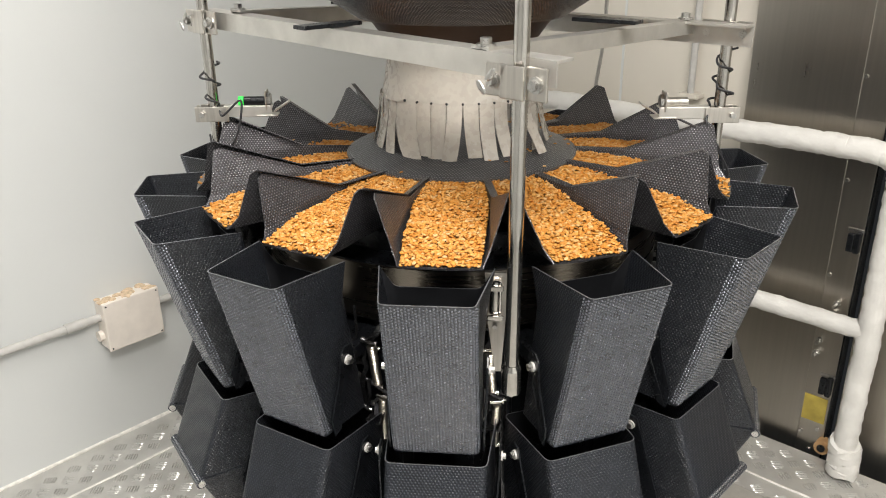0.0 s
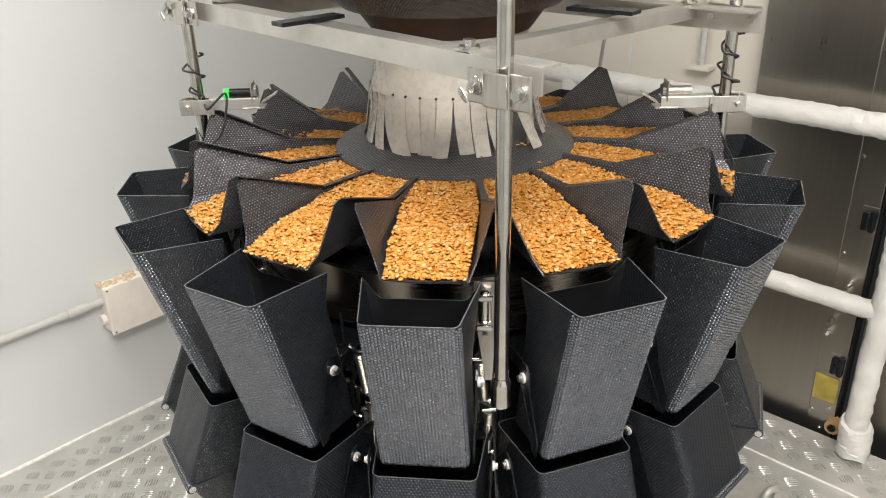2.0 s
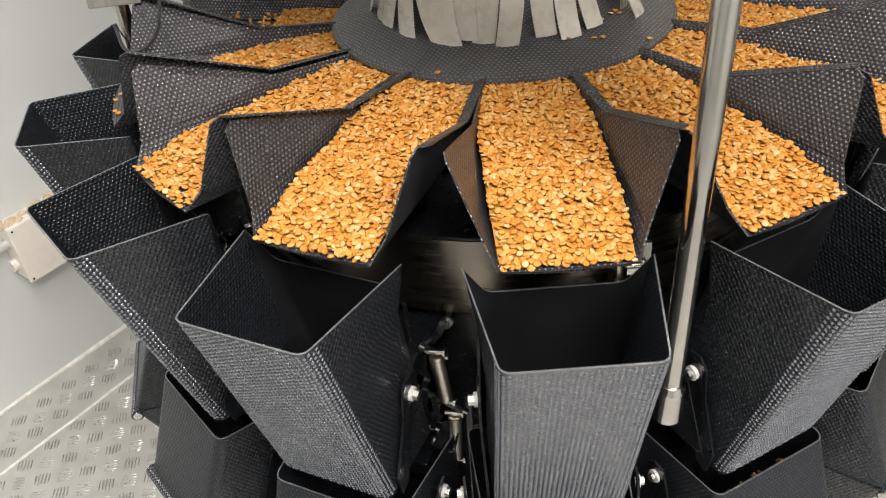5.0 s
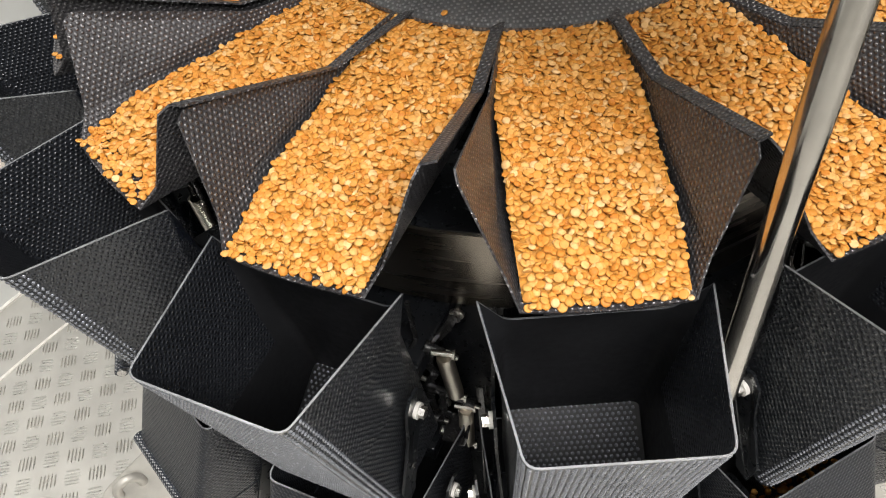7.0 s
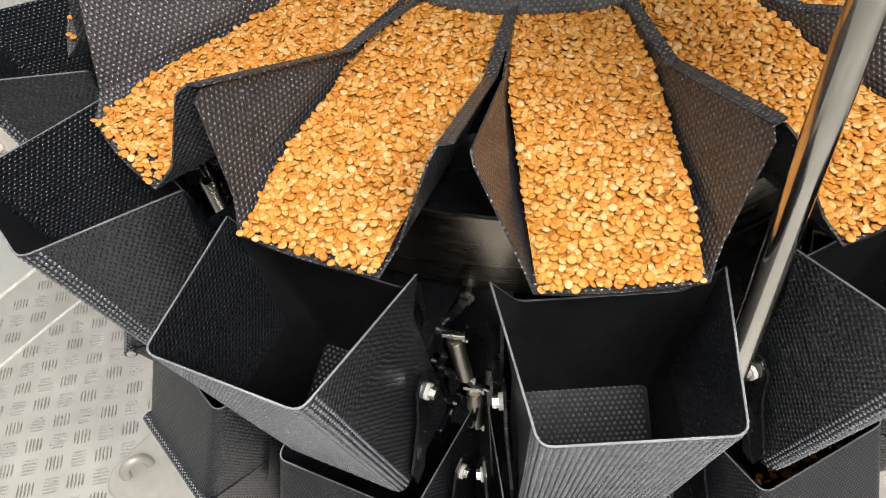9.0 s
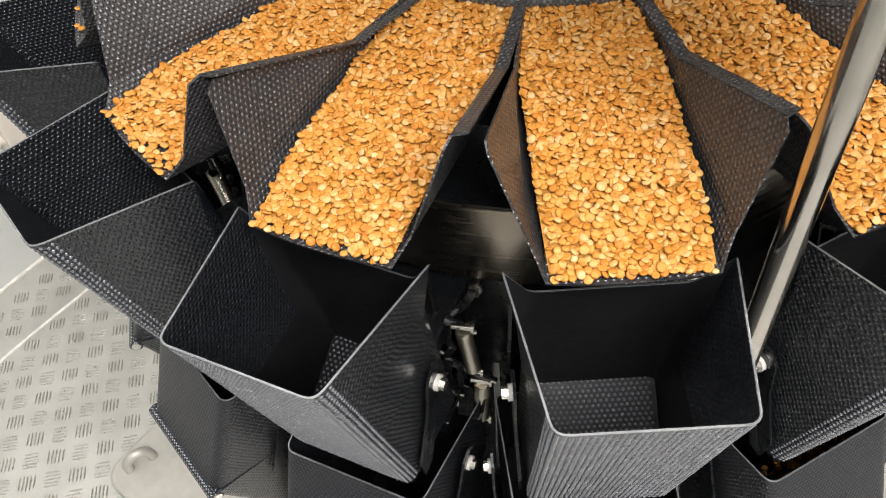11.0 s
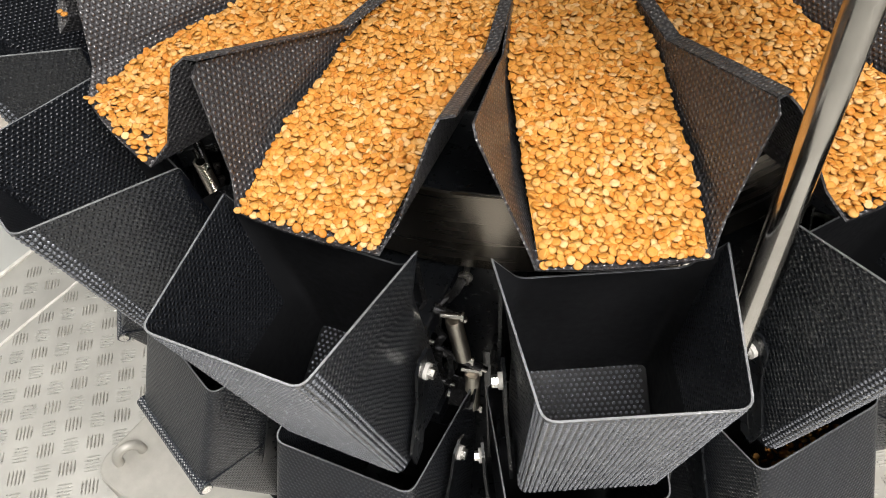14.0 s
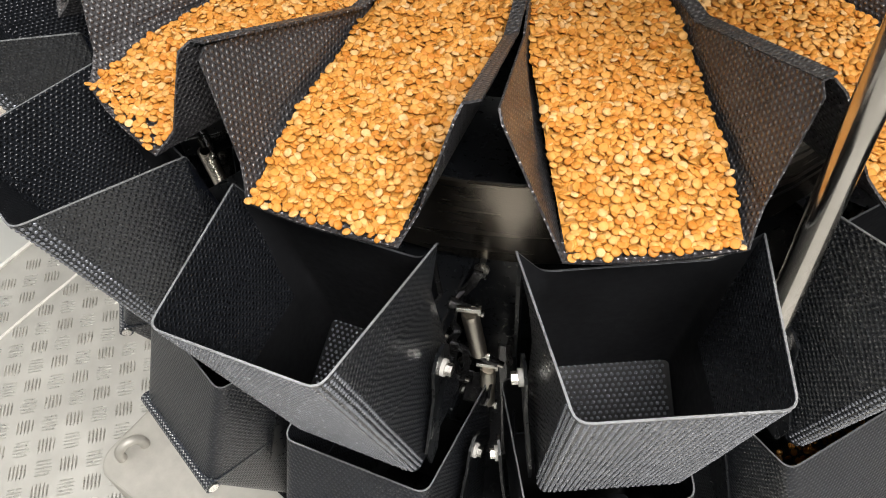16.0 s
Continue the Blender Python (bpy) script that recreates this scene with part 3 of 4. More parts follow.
def build_skirt():
    rng = random.Random(12)
    sk = thing("infeed_skirt", "milky plastic infeed skirt cut into hanging strips", "skirt")
    sk.matrix_basis = pose(0, 0, ZL)
    bm = bmesh.new()
    lathe(bm, [(0.103, 0.165), (0.106, 0.205), (0.108, 0.205), (0.108, 0.165)], 72)
    part("collar", bm, M_STEEL, sk, "steel collar ring", True)
    bm = bmesh.new()
    rings = lathe(bm, [(0.110, 0.180), (0.112, 0.165), (0.1165, 0.142), (0.121, 0.122), (0.1195, 0.122), (0.115, 0.142), (0.1105, 0.165)], 120)
    for v in bm.verts:
        an = math.atan2(v.co.y, v.co.x)
        w = 1 + 0.014 * noise.noise(Vector((math.cos(an) * 3, math.sin(an) * 3, v.co.z * 14)))
        v.co.x *= w
        v.co.y *= w
    part("band", bm, M_SKIRT, sk, smooth=True)
    n = 34
    for i in range(n):
        an = 2 * math.pi * i / n
        front = math.atan2(math.sin(an), math.cos(an))
        if 0.56 < front < 0.82:
            continue
        if 0.82 <= front < 1.0:
            splay, ln = 0.030, 0.085
        else:
            splay, ln = rng.uniform(0.010, 0.020), rng.uniform(0.078, 0.092)
        half = math.pi / n * rng.uniform(0.93, 0.99)
        tw = rng.uniform(-0.08, 0.08) + (0.16 if -1.0 < front < -0.55 else 0)
        bm = bmesh.new()
        cols = []
        steps = 7
        for s in range(steps + 1):
            t = s / steps
            z = 0.126 - ln * t * 0.90
            r = 0.1195 + splay * t ** 1.4 + 0.002 * math.sin(t * 4 + i)
            shift = tw * t * t
            row = []
            for side in (-1, 0, 1):
                a2 = an + side * half * 0.1195 / r + shift
                rr = r + (0.0012 if side == 0 else 0)
                row.append((Vector((math.sin(a2) * rr, -math.cos(a2) * rr, z)), Vector((math.sin(a2), -math.cos(a2), 0))))
            cols.append(row)
        out = [[bm.verts.new(p + d * 0.0006) for p, d in row] for row in cols]
        inn = [[bm.verts.new(p - d * 0.0006) for p, d in row] for row in cols]
        for s in range(steps):
            for c in range(2):
                bm.faces.new((out[s][c], out[s + 1][c], out[s + 1][c + 1], out[s][c + 1]))
                bm.faces.new((inn[s][c + 1], inn[s + 1][c + 1], inn[s + 1][c], inn[s][c]))
            bm.faces.new((inn[s][0], inn[s + 1][0], out[s + 1][0], out[s][0]))
            bm.faces.new((out[s][2], out[s + 1][2], inn[s + 1][2], inn[s][2]))
        for c in range(2):
            bm.faces.new((out[-1][c], inn[-1][c], inn[-1][c + 1], out[-1][c + 1]))
        part("strip", bm, M_SKIRT, sk, smooth=True)
        # punched hole at the head of each cut
        if abs(front) < 0.75:
            a2 = an + math.pi / n
            bm = bmesh.new()
            d = Vector((math.sin(a2), -math.cos(a2), 0))
            rod(bm, d * 0.1205 + Vector((0, 0, 0.126)), d * 0.1222 + Vector((0, 0, 0.126)), 0.0018, 8)
            part("hole", bm, M_BLACK, sk)


def build_infeed_hopper():
    hp = thing("infeed_hopper", "black embossed steel infeed hopper over the weigher", "hopper")
    hp.matrix_basis = pose(0, 0, ZL)
    bm = bmesh.new()
    lathe(bm, [(0.098, 0.20), (0.112, 0.20), (0.150, 0.252), (0.1485, 0.252), (0.11, 0.203)], 64)
    part("spout", bm, M_HOP, hp, "dark lower spout", True)
    bm = bmesh.new()
    lathe(bm, [(0.145, 0.236), (0.152, 0.234), (0.205, 0.268), (0.33, 0.42), (0.34, 0.62), (0.338, 0.62), (0.328, 0.421), (0.203, 0.27), (0.15, 0.238)], 64)
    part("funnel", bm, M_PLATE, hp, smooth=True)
    bm = bmesh.new()
    rod(bm, (0, 0, 0.60), (0, 0, CEIL - ZL), 0.10, 32)
    part("downpipe", bm, M_STEEL, hp, "steel downpipe", True)
    for u, v in ((-0.02, -0.235), (0.235, 0.02), (-0.235, 0.0), (0.0, 0.235)):
        bm = bmesh.new()
        c = uvz(u, v, 0.2385)
        box(bm, (0, 0, 0), (0.09, 0.026, 0.005), Matrix.Translation(c) @ Matrix.Rotation(math.atan2(c.y, c.x), 4, "Z"), 0.001)
        part("bracket", bm, M_BLACK, hp, "flat black support bracket")


def build_frame():
    """Four hanging rods joined by angle bars."""
    fr = thing("support_frame", "stainless rod and angle-bar frame hung round the infeed", "frame")
    fr.matrix_basis = ROOM @ Matrix.Translation((0, 0, ZL))
    ends = {(-0.310, -0.238): -0.04, (0.309, -0.264): -0.157, (0.303, 0.2435): -0.10, (-0.32, 0.255): -0.1}
    for (u, v), zb in ends.items():
        bm = bmesh.new()
        lean = 0.033 if zb < -0.15 else 0.0
        rod(bm, (u, v, zb + 0.004), (u - lean * 0.55, v + lean * 0.85 * (CEIL - ZL - zb) / 0.36 * 0.33, CEIL - ZL), 0.0085, 20)
        part("rod", bm, M_CHROME, fr, smooth=True)
        bm = bmesh.new()
        rod(bm, (u, v, zb), (u, v, zb + 0.03), 0.0115, 20)
        rod(bm, (u, v, zb + 0.03), (u, v, zb + 0.036), 0.0115, 20, 0.0088)
        rod(bm, (u, v, zb - 0.006), (u, v, zb), 0.004, 10)
        part("end_cap", bm, M_CHROME, fr, smooth=True)

    def angle(p, q, zp, zq, inward, flange=0.03):
        """An L bar from p to q; zp and zq: its bottom and top at either end."""
        bm = bmesh.new()
        w = Vector((*inward, 0))
        t = 0.003
        for web in (True, False):
            vs = []
            for e, (lo, hi) in ((p, zp), (q, zq)):
                a0, a1, b0, b1 = (0, t, lo, hi) if web else (t, flange, hi - t, hi)
                for o, z in ((a0, b0), (a1, b0), (a1, b1), (a0, b1)):
                    vs.append(bm.verts.new(Vector((*e, z)) + w * o))
            for f in ((0, 1, 2, 3), (7, 6, 5, 4), (0, 4, 5, 1), (1, 5, 6, 2), (2, 6, 7, 3), (3, 7, 4, 0)):
                bm.faces.new([vs[i] for i in f])
        bmesh.ops.recalc_face_normals(bm, faces=bm.faces)
        part("bar", bm, M_BAR, fr)

    angle((-0.335, -0.228), (0.345, -0.250), (0.215, 0.240), (0.202, 0.229), (0, 1))
    angle((0.345, 0.233), (-0.345, 0.233), (0.190, 0.222), (0.190, 0.222), (0, -1))
    angle((0.255, -0.246), (0.255, 0.231), (0.2145, 0.2345), (0.203, 0.222), (-1, 0), 0.024)
    angle((-0.262, 0.231), (-0.262, -0.22), (0.196, 0.224), (0.213, 0.2435), (1, 0), 0.024)
    for u, v, zt in ((0.245, -0.238, 0.2345), (-0.25, -0.215, 0.2435), (0.245, 0.222, 0.224), (-0.25, 0.222, 0.224)):
        bm = bmesh.new()
        rod(bm, (u, v, zt), (u, v, zt + 0.0025), 0.011, 16)
        rod(bm, (u, v, zt + 0.0025), (u, v, zt + 0.009), 0.0065, 6)
        part("bolt", bm, M_BOLT, fr)
    for (u, v), s in (((-0.310, -0.238), -1), ((0.309, -0.264), -1), ((0.303, 0.2435), -1), ((-0.32, 0.255), 1)):
        z = 0.225 if (u < 0 and v < 0) else 0.207
        bm = bmesh.new()
        box(bm, (u, v + s * 0.0105, z), (0.030, 0.004, 0.034), bevel=0.0015)
        box(bm, (u - 0.026, v + s * 0.004, z), (0.026, 0.004, 0.034), bevel=0.0015)
        box(bm, (u + 0.026, v + s * 0.004, z), (0.026, 0.004, 0.034), bevel=0.0015)
        part("clamp", bm, M_STEEL, fr, "bent steel clamp strap")
        for du in (-0.027, 0.027):
            bm = bmesh.new()
            rod(bm, (u + du, v + s * 0.005, z), (u + du, v + s * 0.009, z), 0.0085, 14)
            rod(bm, (u + du, v + s * 0.009, z), (u + du, v + s * 0.015, z), 0.0058, 6)
            part("bolt", bm, M_BOLT, fr)
        if v < 0:
            bm = bmesh.new()
            for dz in (-1, 1):
                c = Vector((u - 0.027 + dz * 0.006, v + s * 0.019, z + dz * 0.007))
                m = Matrix.Translation(c) @ Matrix.Rotation(dz * 0.7, 4, "Y") @ Matrix.Diagonal((0.004, 0.002, 0.009, 1))
                bmesh.ops.create_icosphere(bm, subdivisions=2, radius=1, matrix=m)
            part("wing_nut", bm, M_BOLT, fr, smooth=True)


def build_sensor(post, reach, z, lit):
    """A photo sensor on an arm clamped to a rod."""
    sn = thing("level_sensor", "level sensor on a steel arm clamped to a frame rod" if not lit else "level sensor with a green indicator on a clamped steel arm", "sensor", "level sensors")
    p = uvz(*post, 0)
    d = Vector((reach[0], reach[1], 0)).normalized()
    ang = math.atan2(d.y, d.x)
    sn.matrix_basis = Matrix.Translation((p.x, p.y, ZL + z)) @ Matrix.Rotation(ang, 4, "Z") @ Matrix.Diagonal((0.84, 0.84, 0.84, 1))
    s = 1 if reach[0] > 0 else -1
    bm = bmesh.new()
    box(bm, (-0.002, -0.0125 * s, 0), (0.062, 0.004, 0.028), bevel=0.001)
    box(bm, (-0.002, 0.0105 * s, 0), (0.05, 0.004, 0.028), bevel=0.001)
    box(bm, (-0.031, -0.001 * s, 0), (0.004, 0.02, 0.028), bevel=0.001)
    part("clamp", bm, M_STEEL, sn)
    bm = bmesh.new()
    rod(bm, (-0.020, -0.012 * s, 0), (-0.020, -0.022 * s, 0), 0.0055, 6)
    rod(bm, (0.0, 0, 0.012), (0.0, 0, 0.02), 0.006, 6)
    part("bolt", bm, M_BOLT, sn)
    bm = bmesh.new()
    box(bm, (0.065, -0.0105 * s, 0.004), (0.09, 0.003, 0.02), bevel=0.0008)
    box(bm, (0.065, 0.0, 0.0135), (0.09, 0.022, 0.0025), bevel=0.0008)
    part("arm", bm, M_BAR, sn)
    bm = bmesh.new()
    rod(bm, (0.058, -0.002, 0.022), (0.098, -0.002, 0.022), 0.0085, 16)
    part("barrel", bm, M_BLACK if lit else M_STEEL, sn, smooth=True)
    if lit:
        bm = bmesh.new()
        rod(bm, (0.048, -0.002, 0.022), (0.058, -0.002, 0.022), 0.0087, 16)
        part("indicator", bm, M_GREEN, sn, "green indicator ring", True)
    bm = bmesh.new()
    box(bm, (0.1, 0, 0.024), (0.003, 0.03, 0.034), bevel=0.001)
    box(bm, (0.1, 0, -0.004), (0.04, 0.03, 0.003), bevel=0.001)
    box(bm, (0.128, 0, 0.012), (0.034, 0.026, 0.003), Matrix.Translation((0.128, 0, 0.012)) @ Matrix.Rotation(-0.55, 4, "Y") @ Matrix.Translation((-0.128, 0, -0.012)), 0.001)
    part("holder", bm, M_STEEL, sn)
    bm = bmesh.new()
    rod(bm, (0.101, 0, 0.024), (0.108, 0, 0.024), 0.012, 6)
    part("nut", bm, M_BOLT, sn)
    return sn


def build_cable(name, ctrl, r, label, mat=None):
    bm = bmesh.new()
    tube(bm, curve_pts(ctrl, 12), r, 8)
    return tagged(part(name, bm, mat or M_CABLE, smooth=True), label, "cable")


# ---------------------------------------------------------------- weigher: one head
LIP_R, LIP_W = 0.400, 0.0478
BACK_Z = -0.034


def floor_half(r):
    """Half the width of the pan's floor at radius r."""
    t = max(0.0, min(1.0, (r - 0.15) / (LIP_R - 0.15)))
    return 0.034 + (LIP_W - 0.034) * min(1.0, t / 0.4)


def floor_z(r):
    return (LIP_R - r) * 0.03


def build_pan():
    pan = thing("feed_pan", "dark embossed steel vibratory feed pan under the disc", "feed pan", "feed pans round the cone")
    bm = bmesh.new()
    n = 6
    pts = []
    for i in range(n + 1):
        a = -1 + 2 * i / n
        pts.append((a * LIP_W, -LIP_R - 0.0035 * (1 - a * a), 0.0))
    sheet(bm, pts + [(floor_half(0.15), -0.15, floor_z(0.15)), (-floor_half(0.15), -0.15, floor_z(0.15))], 0.0016)
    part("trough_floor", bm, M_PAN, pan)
    for s in (-1, 1):
        top_w, top_r, top_z = (0.0765, 0.369, 0.070) if s < 0 else (0.0735, 0.372, 0.0745)
        bm = bmesh.new()
        # from the floor edge up to the ridge line, cut back at the front
        kink = (s * 0.0525, -0.248, 0.033)
        inner = (s * 0.0375, -0.168, 0.034)
        a0 = (s * floor_half(0.15), -0.15, floor_z(0.15))
        a1 = (s * floor_half(0.25), -0.25, floor_z(0.25))
        a2 = (s * LIP_W, -LIP_R, 0.0)
        notch = (s * (LIP_W + 0.004), -0.392, 0.0085)
        corner = (s * top_w, -top_r, top_z)
        near = (s * (top_w + 0.001), -top_r + 0.008, top_z + 0.0035)
        bend = (s * 0.0555, -0.386, 0.016)
        quads = [(a0, a1, kink, inner), (a1, bend, corner, near, kink), (a1, a2, notch, bend)]
        for q in quads:
            q = q if s > 0 else q[::-1]
            sheet(bm, q, 0.0014)
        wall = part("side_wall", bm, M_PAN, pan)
        if s > 0:
            # folded flange that laps over the neighbouring wall
            bm = bmesh.new()
            o = 0.008
            sheet(bm, [inner, kink, (kink[0] + o, kink[1] + 0.003, kink[2] + 0.002), (inner[0] + o, inner[1] + 0.003, inner[2] + 0.002)][::-1], 0.0014)
            sheet(bm, [kink, near, (near[0] + o, near[1] + 0.004, near[2] + 0.001), (kink[0] + o, kink[1] + 0.003, kink[2] + 0.002)][::-1], 0.0014)
            part("flange", bm, M_PAN, wall)
    bm = bmesh.new()
    box(bm, (0, -0.25, -0.008), (0.05, 0.12, 0.012), bevel=0.002)
    part("mount", bm, M_BLACK, pan)
    return pan


KNOB_PITCH, KNOB_ROW = 0.0044, 0.0037


def knobs(spots, parent):
    """Raised round knobs of an embossed sheet, each a low six-sided dome."""
    r, h = 0.00155, 0.00075
    ring = [(math.cos(math.pi * k / 3), math.sin(math.pi * k / 3)) for k in range(6)]
    verts, faces = [], []
    for p, n in spots:
        x = n.orthogonal().normalized()
        y = n.cross(x)
        o = len(verts)
        for rr, hh in ((r, -0.0001), (r * 0.55, h)):
            verts.extend(tuple(p + x * (c * rr) + y * (q * rr) + n * hh) for c, q in ring)
        faces.extend((o + k, o + (k + 1) % 6, o + 6 + (k + 1) % 6, o + 6 + k) for k in range(6))
        faces.append(tuple(range(o + 6, o + 12)))
    me = bpy.data.meshes.new("embossing")
    me.from_pydata(verts, [], faces)
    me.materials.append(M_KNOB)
    me.shade_smooth()
    ob = new("embossing", me)
    ob.parent = parent
    ob["kind"] = "stuff"
    return ob


def build_feed_hopper():
    hp = thing("feed_hopper", "dark embossed steel feed hopper with a bare steel rim", "hopper", "feed hoppers round the weigher")
    def loop(fw, fr, zf, tw, tr, zt, bw, br, zb):
        """Front corners, side tips and back corners, rounded."""
        half = [((fw, -fr, zf), 0.008), ((tw, -tr, zt), 0.0015), ((bw, -br, zb), 0.007)]
        cs = [(Vector(c), r) for c, r in half] + [(Vector((-c[0], c[1], c[2])), r) for c, r in half[::-1]]
        out = []
        for i, (c, rad) in enumerate(cs):
            p, q = cs[i - 1][0], cs[(i + 1) % 6][0]
            da, db = (p - c), (q - c)
            ra, rb = min(rad, da.length * 0.45), min(rad, db.length * 0.45)
            for k in range(5):
                t = k / 4
                out.append((c + da.normalized() * ra) * (1 - t) ** 2 + c * 2 * t * (1 - t) + (c + db.normalized() * rb) * t * t)
        return out

    top = loop(0.0500, 0.4905, -0.003, 0.0665, 0.3855, -0.0045, 0.0500, 0.378, BACK_Z)
    upper = loop(0.0504, 0.4760, -0.054, 0.0585, 0.3865, -0.054, 0.0515, 0.3735, -0.060)
    mid = loop(0.0510, 0.4590, -0.116, 0.0535, 0.3800, -0.116, 0.0520, 0.362, -0.116)
    low = loop(0.0520, 0.4275, -0.228, 0.0528, 0.3600, -0.228, 0.0525, 0.343, -0.228)
    bm = bmesh.new()
    dense = [[p.lerp(q, f / 6) for p, q in zip(a, b)] for a, b in ((top, upper), (upper, mid), (mid, low)) for f in range(6)] + [low]
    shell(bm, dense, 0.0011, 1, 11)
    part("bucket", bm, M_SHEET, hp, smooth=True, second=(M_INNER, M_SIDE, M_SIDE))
    spots = []
    rows, total = [top, upper, mid, low], 0.234
    nrow = int(total / KNOB_PITCH * 2)
    cuts = [0.0]
    for a, b in zip(rows, rows[1:]):
        cuts.append(cuts[-1] + ((a[2] - b[2]).length))
    for j in range(nrow):
        d = 0.004 + (cuts[-1] - 0.008) * j / (nrow - 1)
        i = max(n for n in range(3) if cuts[n] <= d)
        f = (d - cuts[i]) / (cuts[i + 1] - cuts[i])
        order = list(range(21, 30)) + list(range(0, 9))
        line = [(rows[i][n].lerp(rows[i + 1][n], f), (rows[i][n] - rows[i + 1][n]).normalized()) for n in order]
        run = [0.0]
        for p, q in zip(line, line[1:]):
            run.append(run[-1] + (q[0] - p[0]).length)
        half = run[-1] / 2
        m = int((half - 0.003) / KNOB_ROW)
        for c in range(-m, m + 1):
            x = half + c * KNOB_ROW
            if (c + j) % 2 or abs(x - half) > 0.061:
                continue
            n = max(k for k in range(len(run) - 1) if run[k] <= x)
            g = (x - run[n]) / max(1e-9, run[n + 1] - run[n])
            along = (line[n + 1][0] - line[n][0]).normalized()
            spots.append((line[n][0].lerp(line[n + 1][0], g), along.cross(line[n][1].lerp(line[n + 1][1], g)).normalized()))
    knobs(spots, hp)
    bm = bmesh.new()
    lip = [p + Vector((0, 0, 0.0002)) for p in top]
    lip2 = [p - Vector((0, 0, 0.0005)) for p in lip]
    shell(bm, [inset(lip, -0.0003), inset(lip2, -0.0003)], 0.0012)
    part("rim", bm, M_EDGE, hp, "bare steel rim edge")
    bm = bmesh.new()
    sheet(bm, [(-0.0505, -0.426, -0.227), (0.0505, -0.426, -0.227), (0.051, -0.350, -0.183), (-0.051, -0.350, -0.183)], 0.0014)
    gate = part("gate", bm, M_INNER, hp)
    foot, head = Vector((0, -0.426, -0.227)), Vector((0, -0.350, -0.183))
    up = Vector((1, 0, 0)).cross(head - foot).normalized()
    nrow = int((head - foot).length / KNOB_ROW)
    knobs([(foot.lerp(head, (j + 0.5) / nrow) + Vector(((c + (0.5 if j % 2 else 0)) * KNOB_PITCH, 0, 0)) + up * 0.0007, up) for j in range(nrow) for c in range(-11, 11)], gate)
    for s in (-1, 1):
        bm = bmesh.new()
        x = s * 0.0595
        prof = [(-0.373, -0.127), (-0.379, -0.118), (-0.390, -0.117), (-0.398, -0.126), (-0.402, -0.155), (-0.4185, -0.207), (-0.414, -0.232), (-0.402, -0.228), (-0.387, -0.165), (-0.374, -0.142)]
        pr = [(x - s * (0.0 if z > -0.16 else 0.003 * min(1, (-z - 0.16) / 0.06)), y, z) for y, z in prof]
        sheet(bm, pr if s < 0 else pr[::-1], 0.0022)
        arm = part("hinge_arm", bm, M_BLACK, hp)
        bm = bmesh.new()
        rod(bm, (s * 0.0595, -0.386, -0.136), (s * 0.0635, -0.386, -0.136), 0.0062, 18)
        part("bushing", bm, M_WHITE, arm, "white nylon bushing", True)
        bm = bmesh.new()
        rod(bm, (s * 0.0635, -0.386, -0.136), (s * 0.0680, -0.386, -0.136), 0.0045, 6)
        part("bolt", bm, M_BOLT, arm, "zinc hinge bolt")
    bm = bmesh.new()
    box(bm, (0, -0.315, -0.15), (0.09, 0.08, 0.02), bevel=0.002)
    part("hanger", bm, M_BLACK, hp)
    return hp


